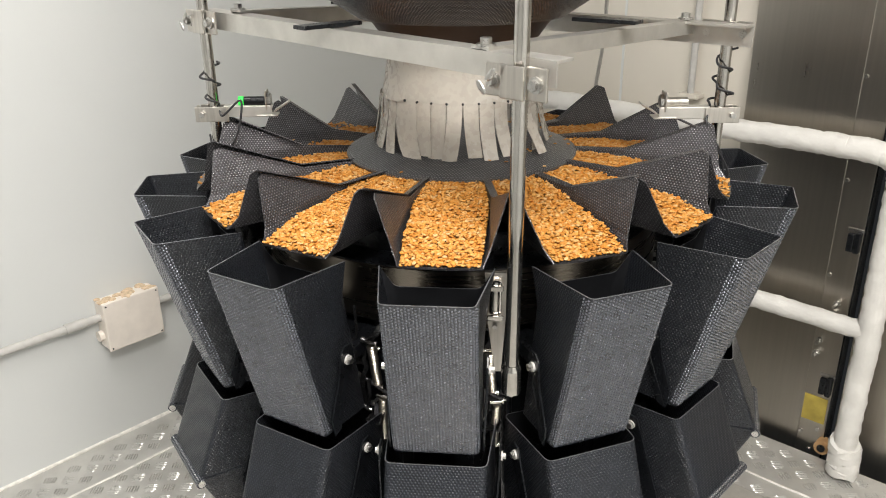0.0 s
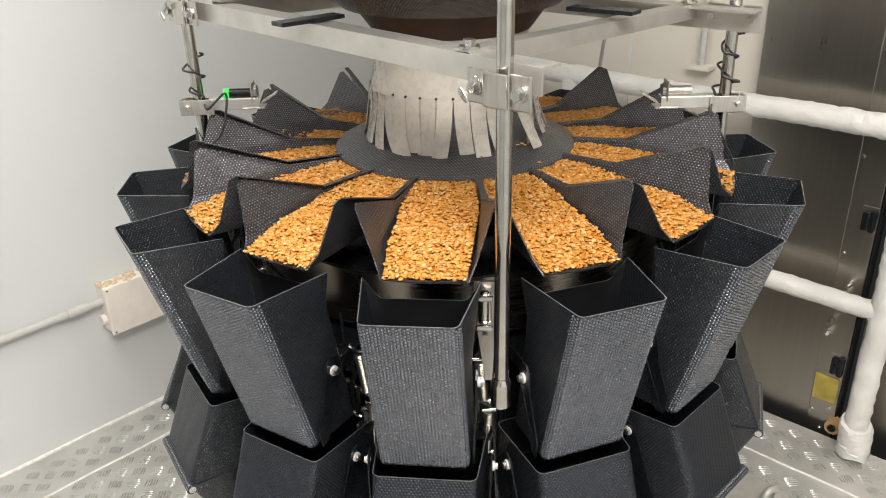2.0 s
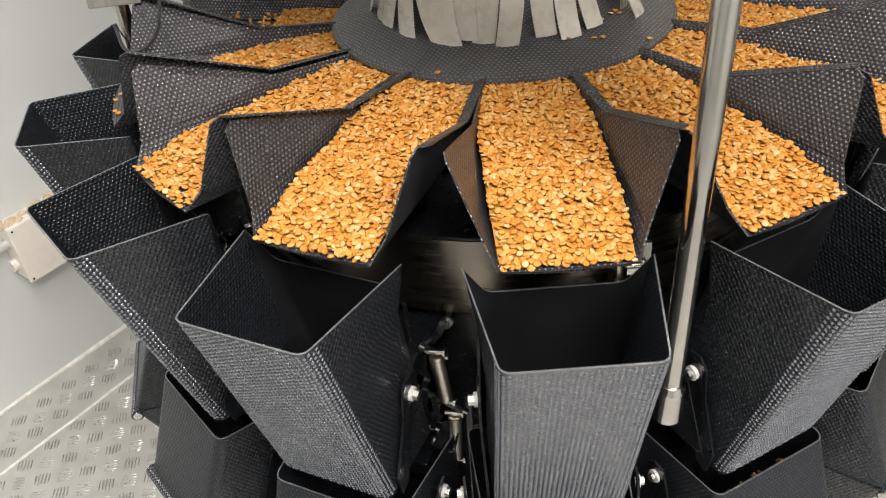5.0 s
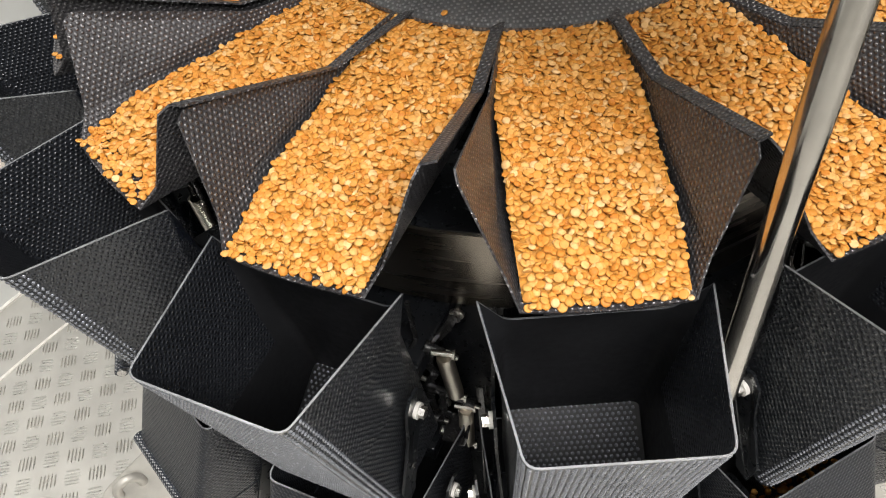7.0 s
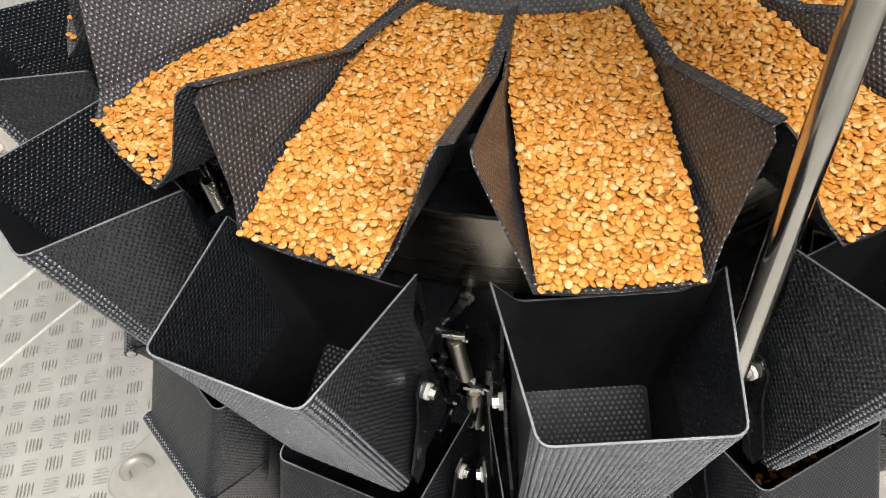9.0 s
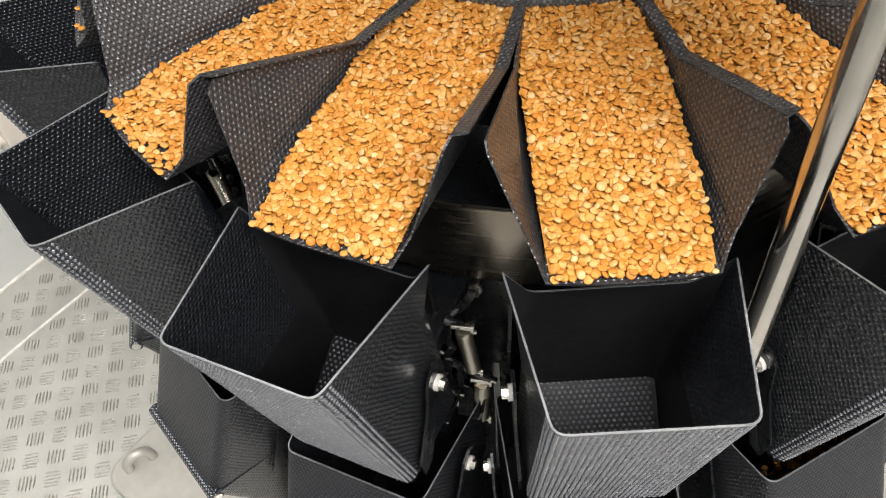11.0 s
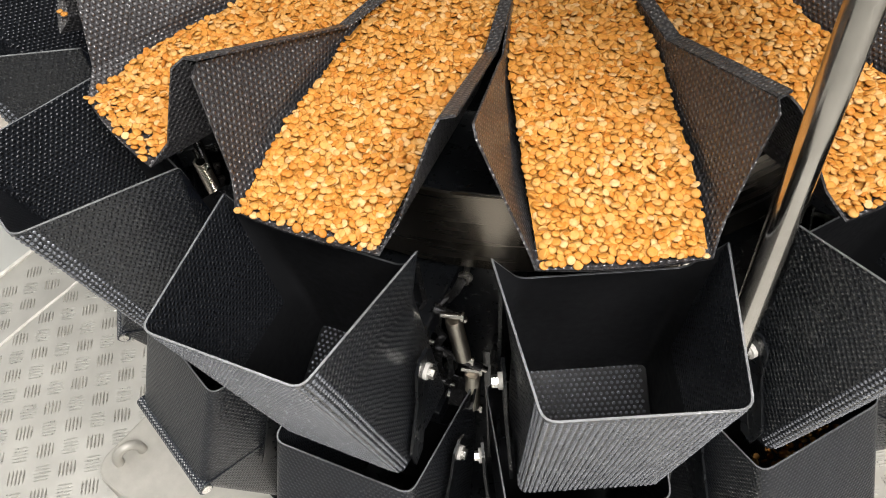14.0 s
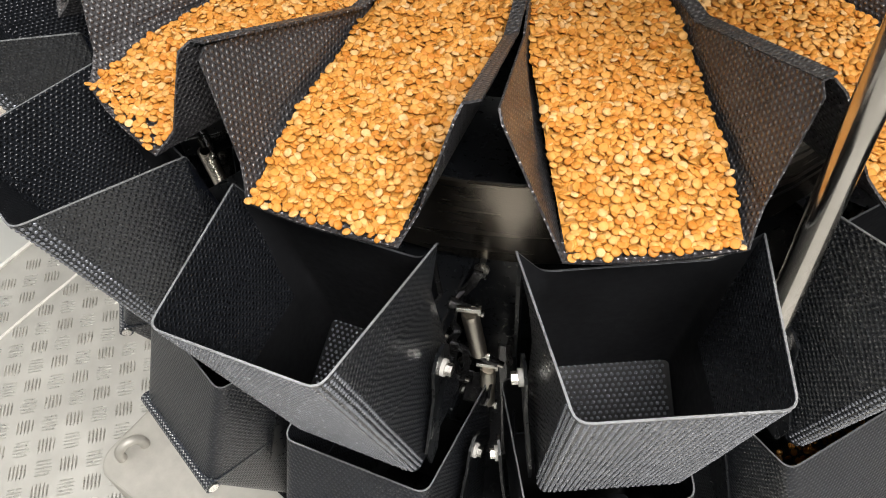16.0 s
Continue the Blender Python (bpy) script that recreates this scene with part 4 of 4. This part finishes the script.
def build_weigh_hopper():
    hp = thing("weigh_hopper", "dark embossed steel weigh hopper below a feed hopper", "hopper", "weigh hoppers round the weigher")
    top = ring_pts(0.0615, 0.4350, 0.0700, 0.325, -0.240, 0.010)
    mid = ring_pts(0.0630, 0.4800, 0.0680, 0.315, -0.350, 0.012)
    low = ring_pts(0.0600, 0.4250, 0.0620, 0.330, -0.475, 0.012)
    bm = bmesh.new()
    shell(bm, [top, mid], 0.0011, 1)
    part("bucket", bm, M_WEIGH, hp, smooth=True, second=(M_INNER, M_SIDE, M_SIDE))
    bm = bmesh.new()
    lip = [p + Vector((0, 0, 0.0002)) for p in top]
    lip2 = [p - Vector((0, 0, 0.0005)) for p in lip]
    shell(bm, [inset(lip, -0.0003), inset(lip2, -0.0003)], 0.0012)
    part("rim", bm, M_EDGE, hp, "bare steel rim edge")
    bm = bmesh.new()
    up = [p - Vector((0, 0, 0.001)) for p in ring_pts(0.0645, 0.4835, 0.0665, 0.318, -0.350, 0.012)]
    shell(bm, [up, low], 0.0018, 1)
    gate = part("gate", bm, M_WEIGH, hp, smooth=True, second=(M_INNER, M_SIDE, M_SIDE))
    bm = bmesh.new()
    rod(bm, (-0.064, -0.4795, -0.357), (0.064, -0.4795, -0.357), 0.0075, 14)
    part("rolled_edge", bm, M_PLATE, gate, smooth=True)
    for s in (-1, 1):
        bm = bmesh.new()
        rod(bm, (s * 0.064, -0.4795, -0.357), (s * 0.0655, -0.4795, -0.357), 0.0050, 12)
        part("plug", bm, M_BOLT, gate, "small bright end plug")
    for s in (-1, 1):
        bm = bmesh.new()
        x = s * 0.076
        prof = [(-0.366, -0.256), (-0.374, -0.249), (-0.386, -0.252), (-0.394, -0.275), (-0.425, -0.372), (-0.410, -0.378), (-0.372, -0.285)]
        pr = [(x - s * 0.007 * min(1, max(0, (-z - 0.27) / 0.1)), y, z) for y, z in prof]
        sheet(bm, pr if s < 0 else pr[::-1], 0.0022)
        arm = part("hinge_arm", bm, M_BLACK, hp)
        bm = bmesh.new()
        rod(bm, (s * 0.0745, -0.378, -0.264), (s * 0.0795, -0.378, -0.264), 0.0062, 18)
        part("bushing", bm, M_WHITE, arm, "white nylon bushing", True)
        bm = bmesh.new()
        rod(bm, (s * 0.0795, -0.378, -0.264), (s * 0.0830, -0.378, -0.264), 0.0042, 6)
        part("bolt", bm, M_BOLT, arm, "zinc hinge bolt")
    bm = bmesh.new()
    box(bm, (0, -0.30, -0.30), (0.08, 0.08, 0.02), bevel=0.002)
    part("hanger", bm, M_BLACK, hp)
    return hp


def coil(bm, p, q, r, turns, wire):
    p, q = Vector(p), Vector(q)
    d = (q - p)
    m = d.to_track_quat("Z", "Y").to_matrix()
    n = turns * 10
    pts = []
    for i in range(n + 1):
        an = 2 * math.pi * i / 10
        pts.append(p + d * (i / n) + m @ Vector((math.cos(an) * r, math.sin(an) * r, 0)))
    tube(bm, pts, wire, 5)


def build_drive():
    """Lever linkage with two springs, in the gap beside a head; local -y is the gap's middle line."""
    dr = thing("gate_linkage", "black lever linkage with two steel springs between hoppers", "linkage", "gate linkages")
    bm = bmesh.new()
    box(bm, (-0.004, -0.281, -0.30), (0.058, 0.02, 0.34), bevel=0.002)
    part("back_plate", bm, M_BLACK, dr)
    for p, q in (((-0.0166, -0.340, -0.1413), (-0.0121, -0.335, -0.1996)), ((-0.0054, -0.335, -0.2215), (-0.0080, -0.330, -0.2840))):
        bm = bmesh.new()
        coil(bm, p, q, 0.0056, 24, 0.0012)
        rod(bm, p, q, 0.0053, 14)
        part("spring", bm, M_SPRING, dr, "close-wound steel spring", True)
        for e, t in ((p, 0.004), (q, -0.004)):
            bm = bmesh.new()
            rod(bm, (e[0] - 0.009, e[1], e[2] + t), (e[0] + 0.007, e[1], e[2] + t), 0.0026, 10)
            rod(bm, (e[0] + 0.0065, e[1], e[2] + t), (e[0] + 0.0085, e[1], e[2] + t), 0.0042, 12)
            part("pin", bm, M_CHROME, dr, "bright pivot pin", True)

    def strap(ctrl, w, name="link_plate", mat=M_LEVER, label=""):
        """A flat bent bar along a line, broad across x."""
        pts = [Vector(c) for c in ctrl]
        bm = bmesh.new()
        for p, q in zip(pts, pts[1:]):
            d = (q - p).normalized()
            side = d.cross(Vector((0, 1, 0.3))).normalized() * w / 2
            p, q = p - d * 0.001, q + d * 0.001
            sheet(bm, [p - side, q - side, q + side, p + side], 0.0026)
        part(name, bm, mat, dr, label)

    # curved hanger from the upper bolt to the first lever
    strap([(-0.0139, -0.315, -0.1255), (-0.0185, -0.318, -0.136), (-0.0248, -0.322, -0.1425), (-0.0300, -0.330, -0.1440)], 0.007, "hanger")
    strap([(-0.0292, -0.331, -0.1440), (-0.0321, -0.331, -0.1692), (-0.0285, -0.331, -0.1793), (-0.0362, -0.331, -0.1990)], 0.006)
    strap([(-0.0304, -0.338, -0.1879), (-0.0334, -0.338, -0.2098), (-0.0291, -0.338, -0.2288)], 0.007)
    strap([(-0.0211, -0.342, -0.1927), (-0.021, -0.342, -0.2121), (-0.0275, -0.338, -0.2409)], 0.005)
    strap([(-0.0140, -0.337, -0.2300), (-0.0175, -0.334, -0.2560), (-0.0160, -0.331, -0.2900)], 0.006)
    strap([(-0.0173, -0.330, -0.2874), (-0.0330, -0.340, -0.3300), (-0.0420, -0.330, -0.4050)], 0.004, "pull_rod")
    strap([(0.0040, -0.320, -0.2100), (0.0060, -0.322, -0.3000), (0.0070, -0.330, -0.3800)], 0.006, "pull_rod")
    # thin bright-edged bracket beside the neighbouring hopper
    strap([(-0.0420, -0.330, -0.0936), (-0.0379, -0.335, -0.1295), (-0.0565, -0.336, -0.173), (-0.0592, -0.332, -0.2297)], 0.003, "bracket_edge")
    for a, b, r in (((-0.0306, -0.335, -0.1379), (-0.0122, -0.335, -0.1457), 0.0036), ((-0.0330, -0.335, -0.1931), (0.0020, -0.335, -0.2121), 0.0036), ((-0.0394, -0.337, -0.2331), (-0.026, -0.337, -0.2388), 0.0038)):
        bm = bmesh.new()
        rod(bm, a, b, r, 14)
        d = (Vector(b) - Vector(a)).normalized()
        rod(bm, Vector(a) - d * 0.002, Vector(a) + d * 0.002, r * 1.35, 14)
        part("lever", bm, M_LEVER, dr, smooth=True)
        bm = bmesh.new()
        rod(bm, Vector(b) - d * 0.001, Vector(b) + d * 0.005, r * 0.8, 10)
        part("pivot", bm, M_CHROME, dr, smooth=True)
    for a, b in (((-0.0440, -0.325, -0.1768), (-0.0330, -0.327, -0.1786)), ((-0.0460, -0.325, -0.1958), (-0.0360, -0.327, -0.1979)), ((-0.0282, -0.338, -0.2548), (-0.0178, -0.338, -0.2599))):
        bm = bmesh.new()
        rod(bm, a, b, 0.0022, 10)
        d = (Vector(b) - Vector(a)).normalized()
        rod(bm, Vector(a), Vector(a) + d * 0.003, 0.0040, 6)
        part("pivot", bm, M_BOLT, dr)
    for x, y, z in ((-0.0130, -0.300, -0.1340), (-0.0280, -0.312, -0.2450), (0.0060, -0.300, -0.2550)):
        bm = bmesh.new()
        rod(bm, (x, y + 0.012, z), (x, y - 0.008, z), 0.0024, 10)
        rod(bm, (x, y - 0.004, z), (x, y - 0.0065, z), 0.0058, 14)
        rod(bm, (x, y - 0.0065, z), (x, y - 0.0110, z), 0.0040, 6)
        part("bolt", bm, M_BOLT, dr)
    # small folded shelf low in the gap
    bm = bmesh.new()
    sheet(bm, [(-0.024, -0.352, -0.246), (-0.006, -0.352, -0.252), (-0.006, -0.325, -0.254), (-0.024, -0.325, -0.248)], 0.002)
    sheet(bm, [(-0.006, -0.352, -0.252), (-0.003, -0.352, -0.240), (-0.003, -0.325, -0.242), (-0.006, -0.325, -0.254)], 0.002)
    part("shelf", bm, M_LEVER, dr)
    bm = bmesh.new()
    sheet(bm, [(0.014, -0.291, -0.13), (0.014, -0.291, -0.46), (0.014, -0.34, -0.44), (0.014, -0.322, -0.27), (0.014, -0.305, -0.15)], 0.003)
    part("rib", bm, M_BLACK, dr)
    return dr


def build_toggle():
    tg = thing("toggle_latch", "bright steel toggle latch bracket beside a feed hopper", "latch")
    tg.matrix_basis = pose(0, 0, ZL)
    bm = bmesh.new()
    sheet(bm, [(0.053, -0.338, -0.030), (0.079, -0.338, -0.030), (0.079, -0.338, -0.085), (0.074, -0.338, -0.165), (0.066, -0.338, -0.165), (0.056, -0.338, -0.09)], 0.003)
    part("plate", bm, M_STEEL, tg)
    bm = bmesh.new()
    box(bm, (0.066, -0.345, -0.060), (0.016, 0.010, 0.045), bevel=0.004)
    part("lever", bm, M_CHROME, tg, smooth=True)
    for z in (-0.045, -0.084):
        bm = bmesh.new()
        box(bm, (0.066, -0.352, z), (0.020, 0.005, 0.007), bevel=0.0015)
        part("strap", bm, M_CHROME, tg)
    bm = bmesh.new()
    coil(bm, (0.055, -0.344, -0.060), (0.054, -0.344, -0.088), 0.003, 9, 0.0007)
    part("spring", bm, M_SPRING, tg, smooth=True)
    bm = bmesh.new()
    rod(bm, (0.066, -0.341, -0.100), (0.066, -0.346, -0.100), 0.003, 8)
    part("rivet", bm, M_BOLT, tg)
    bm = bmesh.new()
    box(bm, (0.066, -0.318, -0.10), (0.018, 0.04, 0.05), bevel=0.002)
    part("mount", bm, M_BLACK, tg)


# ---------------------------------------------------------------- peas


def pea_shape(seg=9):
    """A split pea: a low dome on a flat, rounded-off face. Returns verts and faces."""
    v, f = [], []
    prof = [(0.70, -0.24), (0.95, -0.19), (1.0, 0.0), (0.80, 0.21)]
    for r, z in prof:
        for k in range(seg):
            an = 2 * math.pi * k / seg
            v.append((r * math.cos(an), r * math.sin(an), z))
    v.append((0, 0, 0.31))
    v.append((0, 0, -0.25))
    for i in range(len(prof) - 1):
        for k in range(seg):
            j = (k + 1) % seg
            f.append((i * seg + k, i * seg + j, (i + 1) * seg + j, (i + 1) * seg + k))
    t = (len(prof) - 1) * seg
    for k in range(seg):
        j = (k + 1) % seg
        f.append((t + k, t + j, len(v) - 2))
        f.append((j, k, len(v) - 1))
    return np.array(v), f


PEA_V, PEA_F = pea_shape()
PEA_R = 0.00285
PEA_MESH = bpy.data.meshes.new("split_pea")
PEA_MESH.from_pydata([tuple(p) for p in PEA_V * PEA_R], [], PEA_F)
PEA_MESH.materials.append(M_PEA)
PEA_MESH.shade_smooth()


def bed_half(r, depth):
    return floor_half(r) - 0.0030 + depth * 0.20


def bed_depth(r, fill):
    """How deep the peas lie on the pan at radius r."""
    d = 0.012 * min(1.0, max(0.0, (LIP_R - 0.006 - r) / 0.05)) * fill
    return d + 0.001 + 0.008 * min(1.0, max(0.0, (0.29 - r) / 0.09)) * fill


def pea_bed(k, fill, sparse_from, thin):
    """A pan's load: many overlapping peas. sparse_from: radius past which they lie thin."""
    rng = np.random.RandomState(100 + k)
    V, F, smooth = [], [], 0
    pts = []
    r = 0.168
    row = 0
    while r < LIP_R + 0.0012:
        d = bed_depth(r, fill)
        w = bed_half(r, d)
        step = 0.0039
        m = int(2 * w / step)
        for i in range(m + 1):
            u = -w + 2 * w * (i + (0.5 if row % 2 else 0)) / (m + 0.5) if m else 0
            u += rng.uniform(-0.0016, 0.0016)
            if abs(u) > w:
                continue
            rr = r + rng.uniform(-0.0018, 0.0018)
            if rr > LIP_R + 0.0012:
                continue
            keep = 1.0
            if rr > sparse_from:
                keep = thin
            if rng.rand() > keep:
                continue
            pts.append((u, rr, floor_z(rr) + bed_depth(rr, fill) + 0.0022 + rng.uniform(-0.0012, 0.0018)))
        r += 0.0035
        row += 1
    base = 0
    for u, rr, z in pts:
        tilt = rng.normal(0, 0.30, 2)
        if rng.rand() < 0.09:
            tilt = rng.normal(0, 0.9, 2)
        if rng.rand() < 0.35:
            tilt[0] += math.pi
        e = np.array(Euler((tilt[0], tilt[1], rng.uniform(0, 6.3))).to_matrix())
        s = PEA_R * rng.uniform(0.84, 1.12)
        q = (PEA_V * np.array([s * rng.uniform(0.92, 1.08), s, s * rng.uniform(1.0, 1.3)])) @ e.T + np.array([u, -rr, z])
        V.extend(map(tuple, q))
        F.extend(tuple(i + base for i in f) for f in PEA_F)
        base += len(PEA_V)
    me = bpy.data.meshes.new("pea_bed")
    me.from_pydata(V, [], F)
    me.materials.append(M_PEAS)
    me.shade_smooth()
    ob = tagged(new("split_peas", me), "yellow split peas lying on a feed pan", "split peas", "pan loads", kind="stuff")
    ob.matrix_basis = head_pose(k)
    # the packed layer under the top peas
    bm = bmesh.new()
    rows = []
    end = min(sparse_from, LIP_R - 0.005)
    for i in range(13):
        rr = 0.152 + (end - 0.152) * i / 12
        d = bed_depth(rr, fill)
        w = bed_half(rr, d) + 0.001
        z = floor_z(rr) + max(0.0012, d + 0.0010)
        rows.append([bm.verts.new((x * w, -rr, z)) for x in (-1, -0.5, 0, 0.5, 1)])
    for a, b in zip(rows, rows[1:]):
        for i in range(4):
            bm.faces.new((a[i], a[i + 1], b[i + 1], b[i]))
    part("packed_layer", bm, M_PEABED, ob)
    return ob


def place_heads():
    proto = [build_pan(), build_feed_hopper(), build_weigh_hopper(), build_drive()]
    shift = {-2: 0.010, -1: 0.001, 0: 0.0049, 1: 0.002}
    for k in range(-6, 8):
        for i, p in enumerate(proto):
            m = head_pose(k)
            if i == 0:
                m = m @ pose(shift.get(k, 0), 0, 0)
            if i == 3:
                m = pose(0, 0, ZL, 0, 0, (k + 0.5) * STEP)
            if k == -6:
                p.matrix_basis = m
            else:
                copy_thing(p, m)
    fills = {-2: (0.9, 0.385, 0.95), -3: (0.7, 0.30, 0.12), -4: (0.5, 0.26, 0.10), -5: (0.6, 0.30, 0.2), 3: (1, 0.33, 0.5), 4: (1, 0.33, 0.5)}
    for k in range(-6, 8):
        ob = pea_bed(k, *fills.get(k, (1.0, 9.0, 1.0)))
        ob.matrix_basis = head_pose(k) @ pose(shift.get(k, 0), 0, 0)


# ---------------------------------------------------------------- falling peas
FALLS = []


def falling(k, t0, t1, count, seed, far=False):
    """Peas that slide off a pan's lip and drop into the feed hopper."""
    rng = random.Random(seed)
    for i in range(count):
        t = t0 + (t1 - t0) * (i + rng.random()) / count
        u = rng.uniform(-0.043, 0.043)
        ob = tagged(new("split_pea", PEA_MESH), "yellow split pea dropping from a pan into its hopper", "split pea", "dropping peas")
        FALLS.append((ob, k, t, u, rng.uniform(0.20, 0.34), rng.random()))


def dropping(k, t, count, seed):
    """Peas let down from a feed hopper into the weigh hopper."""
    rng = random.Random(seed)
    for i in range(count):
        ob = tagged(new("split_pea", PEA_MESH), "yellow split pea let down into the weigh hopper", "split pea", "dropping peas")
        FALLS.append((ob, k, t + rng.uniform(0, 0.10), rng.uniform(-0.042, 0.042), None, rng.random()))


def pea_rows(k, t, u, speed, rnd):
    """Slide to the lip, fall along the hopper's front wall, and rest on its gate."""
    turn = head_pose(k)
    spin = rnd * 343.0
    out = []

    def key(a, r, z, roll):
        a = max(0.0, min(16.0, a))
        if not out or frame(a) > frame(out[-1][0]):
            out.append((a, turn @ pose(u, -r, z, roll, rnd * 14 - 7, spin)))

    if speed is None:
        r, z0, z1 = 0.392 + rnd * 0.026, -0.2215, -0.40
        key(0.0, r, z0, 0)
        key(t - 0.04, r, z0, 0)
        fall = math.sqrt(2 * (z0 - z1) / 9.81)
        for i in range(6):
            q = fall * i / 5
            key(t + q, r + 0.1 * q, z0 - 4.905 * q * q, 60 * q)
        key(16.0, r + 0.1 * fall, z1, 60 * fall)
        return out
    back = 0.004 + 0.034 * ((rnd * 7.3) % 1.0)
    r0, r1 = LIP_R - 0.006 - back, LIP_R + 0.001
    za = floor_z(r0) + bed_depth(r0, 1.0) + 0.0042
    z0, z1 = 0.0042, -0.2215 + 0.004 * rnd
    key(0.0, r0, za, 0)
    key(t - 0.07 - back * 3, r0, za, 0)
    key(math.floor(t * FPS) / FPS, r1 - 0.004, z0 + 0.0005, 0)
    fall = math.sqrt(2 * (z0 - z1) / 9.81)
    for i in range(9):
        a = (math.ceil(t * FPS) + i) / FPS
        q = min(a - t, fall)
        z = z0 - 4.905 * q * q
        wall = 0.4905 + (z + 0.003) * 0.28 - 0.008
        key(a, min(r1 + speed * q, wall), z, (rnd - 0.5) * 900 * q)
    key(16.0, min(r1 + speed * fall, 0.4905 + (z1 + 0.003) * 0.28 - 0.008), z1, (rnd - 0.5) * 900 * fall)
    return out


def motions():
    for ob, k, t, u, speed, rnd in FALLS:
        walk(ob, pea_rows(k, t, u, speed, rnd))


# ---------------------------------------------------------------- put together
build_room()
build_rail()
build_wall_box()
build_centre()
build_cone()
build_skirt()
build_infeed_hopper()
build_frame()
build_sensor((-0.310, -0.238), (1.0, 0.12), 0.085, True)
build_sensor((0.303, 0.2435), (-1.0, -0.10), 0.088, False)
PL, PR = uvz(-0.310, -0.238, ZL), uvz(0.303, 0.2435, ZL)


def wound(p, z_hi, z_lo, tail, label, turns=1.5, r=0.013):
    ctrl = []
    n = int(turns * 6)
    for i in range(n + 1):
        an = i * 1.05
        wob = 1.0 + 0.5 * math.sin(i * 1.9)
        ctrl.append(p + Vector((math.cos(an) * r * wob, math.sin(an) * r * wob, z_hi + (z_lo - z_hi) * i / n)))
    build_cable("sensor_cable", ctrl + [p + Vector(q) for q in tail], 0.0018, label)


wound(PL, 0.165, 0.10, [(0.02, -0.02, 0.085), (0.05, -0.015, 0.108), (0.045, -0.03, 0.06), (0.025, -0.03, 0.035), (0.0, -0.02, 0.03), (-0.012, 0.0, 0.05)], "thin black sensor cable wound on the frame rod", 2)
wound(PR, 0.185, 0.10, [(-0.02, -0.02, 0.075), (0.006, -0.02, 0.03), (0.012, -0.02, -0.01), (0.0, -0.02, -0.03), (0.02, -0.02, 0.0), (-0.02, -0.02, 0.06), (-0.07, -0.01, 0.087), (-0.09, 0, 0.107)], "black sensor cable looped round the frame rod", 2.5, 0.016)
hose = build_cable("air_hose", [uvz(-0.12, 0.60, CEIL), uvz(-0.12, 0.60, ZL + 0.25), uvz(-0.123, 0.60, ZL + 0.12), uvz(-0.135, 0.60, ZL + 0.02), uvz(-0.15, 0.6, ZL - 0.2)], 0.004, "thin grey-green hose hanging from above", M_BASE)

# ceiling lights
for u, v in ((1.20, -0.95), (0.0, -0.45)):
    lamp = thing("ceiling_light", "flat white ceiling light panel", "ceiling light", "ceiling lights")
    lamp.matrix_basis = ROOM @ Matrix.Translation((u, v, CEIL))
    bm = bmesh.new()
    box(bm, (0, 0, -0.02), (1.24, 0.64, 0.04), bevel=0.004)
    part("housing", bm, M_WHITE, lamp)
    bm = bmesh.new()
    box(bm, (0, 0, -0.043), (1.2, 0.6, 0.006))
    part("diffuser", bm, M_LIGHT, lamp)

place_heads()
build_toggle()
falling(-1, 3.36, 3.54, 75, 1)
falling(0, 3.39, 3.54, 40, 2)
falling(1, 3.36, 3.55, 52, 3)
falling(-2, 3.42, 3.56, 10, 4)
falling(1, 3.62, 3.80, 5, 5)
falling(-1, 3.60, 3.86, 5, 16)
falling(-2, 7.28, 7.46, 9, 6)
falling(1, 7.28, 7.48, 14, 7)
falling(-1, 7.62, 7.70, 2, 8)
falling(-1, 14.875, 15.09, 108, 9)
falling(-1, 15.16, 15.5, 8, 10)


def pile(k, seed):
    rng = random.Random(seed)
    bm_v, bm_f = [], []
    for i in range(170):
        e = np.array(Euler((rng.gauss(0, 0.5), rng.gauss(0, 0.5), rng.uniform(0, 6))).to_matrix())
        c = np.array([rng.uniform(-0.050, 0.050), -rng.uniform(0.405, 0.450), -0.292 - 0.02 * rng.random()])
        base = len(bm_v)
        bm_v.extend(map(tuple, (PEA_V * PEA_R) @ e.T + c))
        bm_f.extend(tuple(j + base for j in f) for f in PEA_F)
    me = bpy.data.meshes.new("pea_pile")
    me.from_pydata(bm_v, [], bm_f)
    me.materials.append(M_PEAS)
    me.shade_smooth()
    ob = tagged(new("split_peas", me), "heap of yellow split peas inside a weigh hopper", "split peas", kind="stuff")
    ob.matrix_basis = head_pose(k)


pile(1, 31)


def spill(u, v, count, seed):
    """A scatter of peas on the tread plate."""
    rng = random.Random(seed)
    bm_v, bm_f = [], []
    for i in range(count):
        e = np.array(Euler((rng.gauss(0, 0.25), rng.gauss(0, 0.25), rng.uniform(0, 6))).to_matrix())
        p = uvz(u + rng.gauss(0, 0.022), v + rng.gauss(0, 0.022), 0.0022)
        base = len(bm_v)
        bm_v.extend(map(tuple, (PEA_V * PEA_R) @ e.T + np.array(p)))
        bm_f.extend(tuple(j + base for j in f) for f in PEA_F)
    me = bpy.data.meshes.new("pea_spill")
    me.from_pydata(bm_v, [], bm_f)
    me.materials.append(M_PEAS)
    me.shade_smooth()
    tagged(new("split_peas", me), "few spilled split peas on the tread plate floor", "split peas", kind="stuff")


spill(0.398, 0.652, 45, 41)
for kk, tt, cc, ss in ((-1, 3.10, 5, 11), (0, 3.10, 4, 12), (1, 3.10, 5, 13), (-1, 14.72, 14, 14)):
    dropping(kk, tt, cc, ss)
motions()
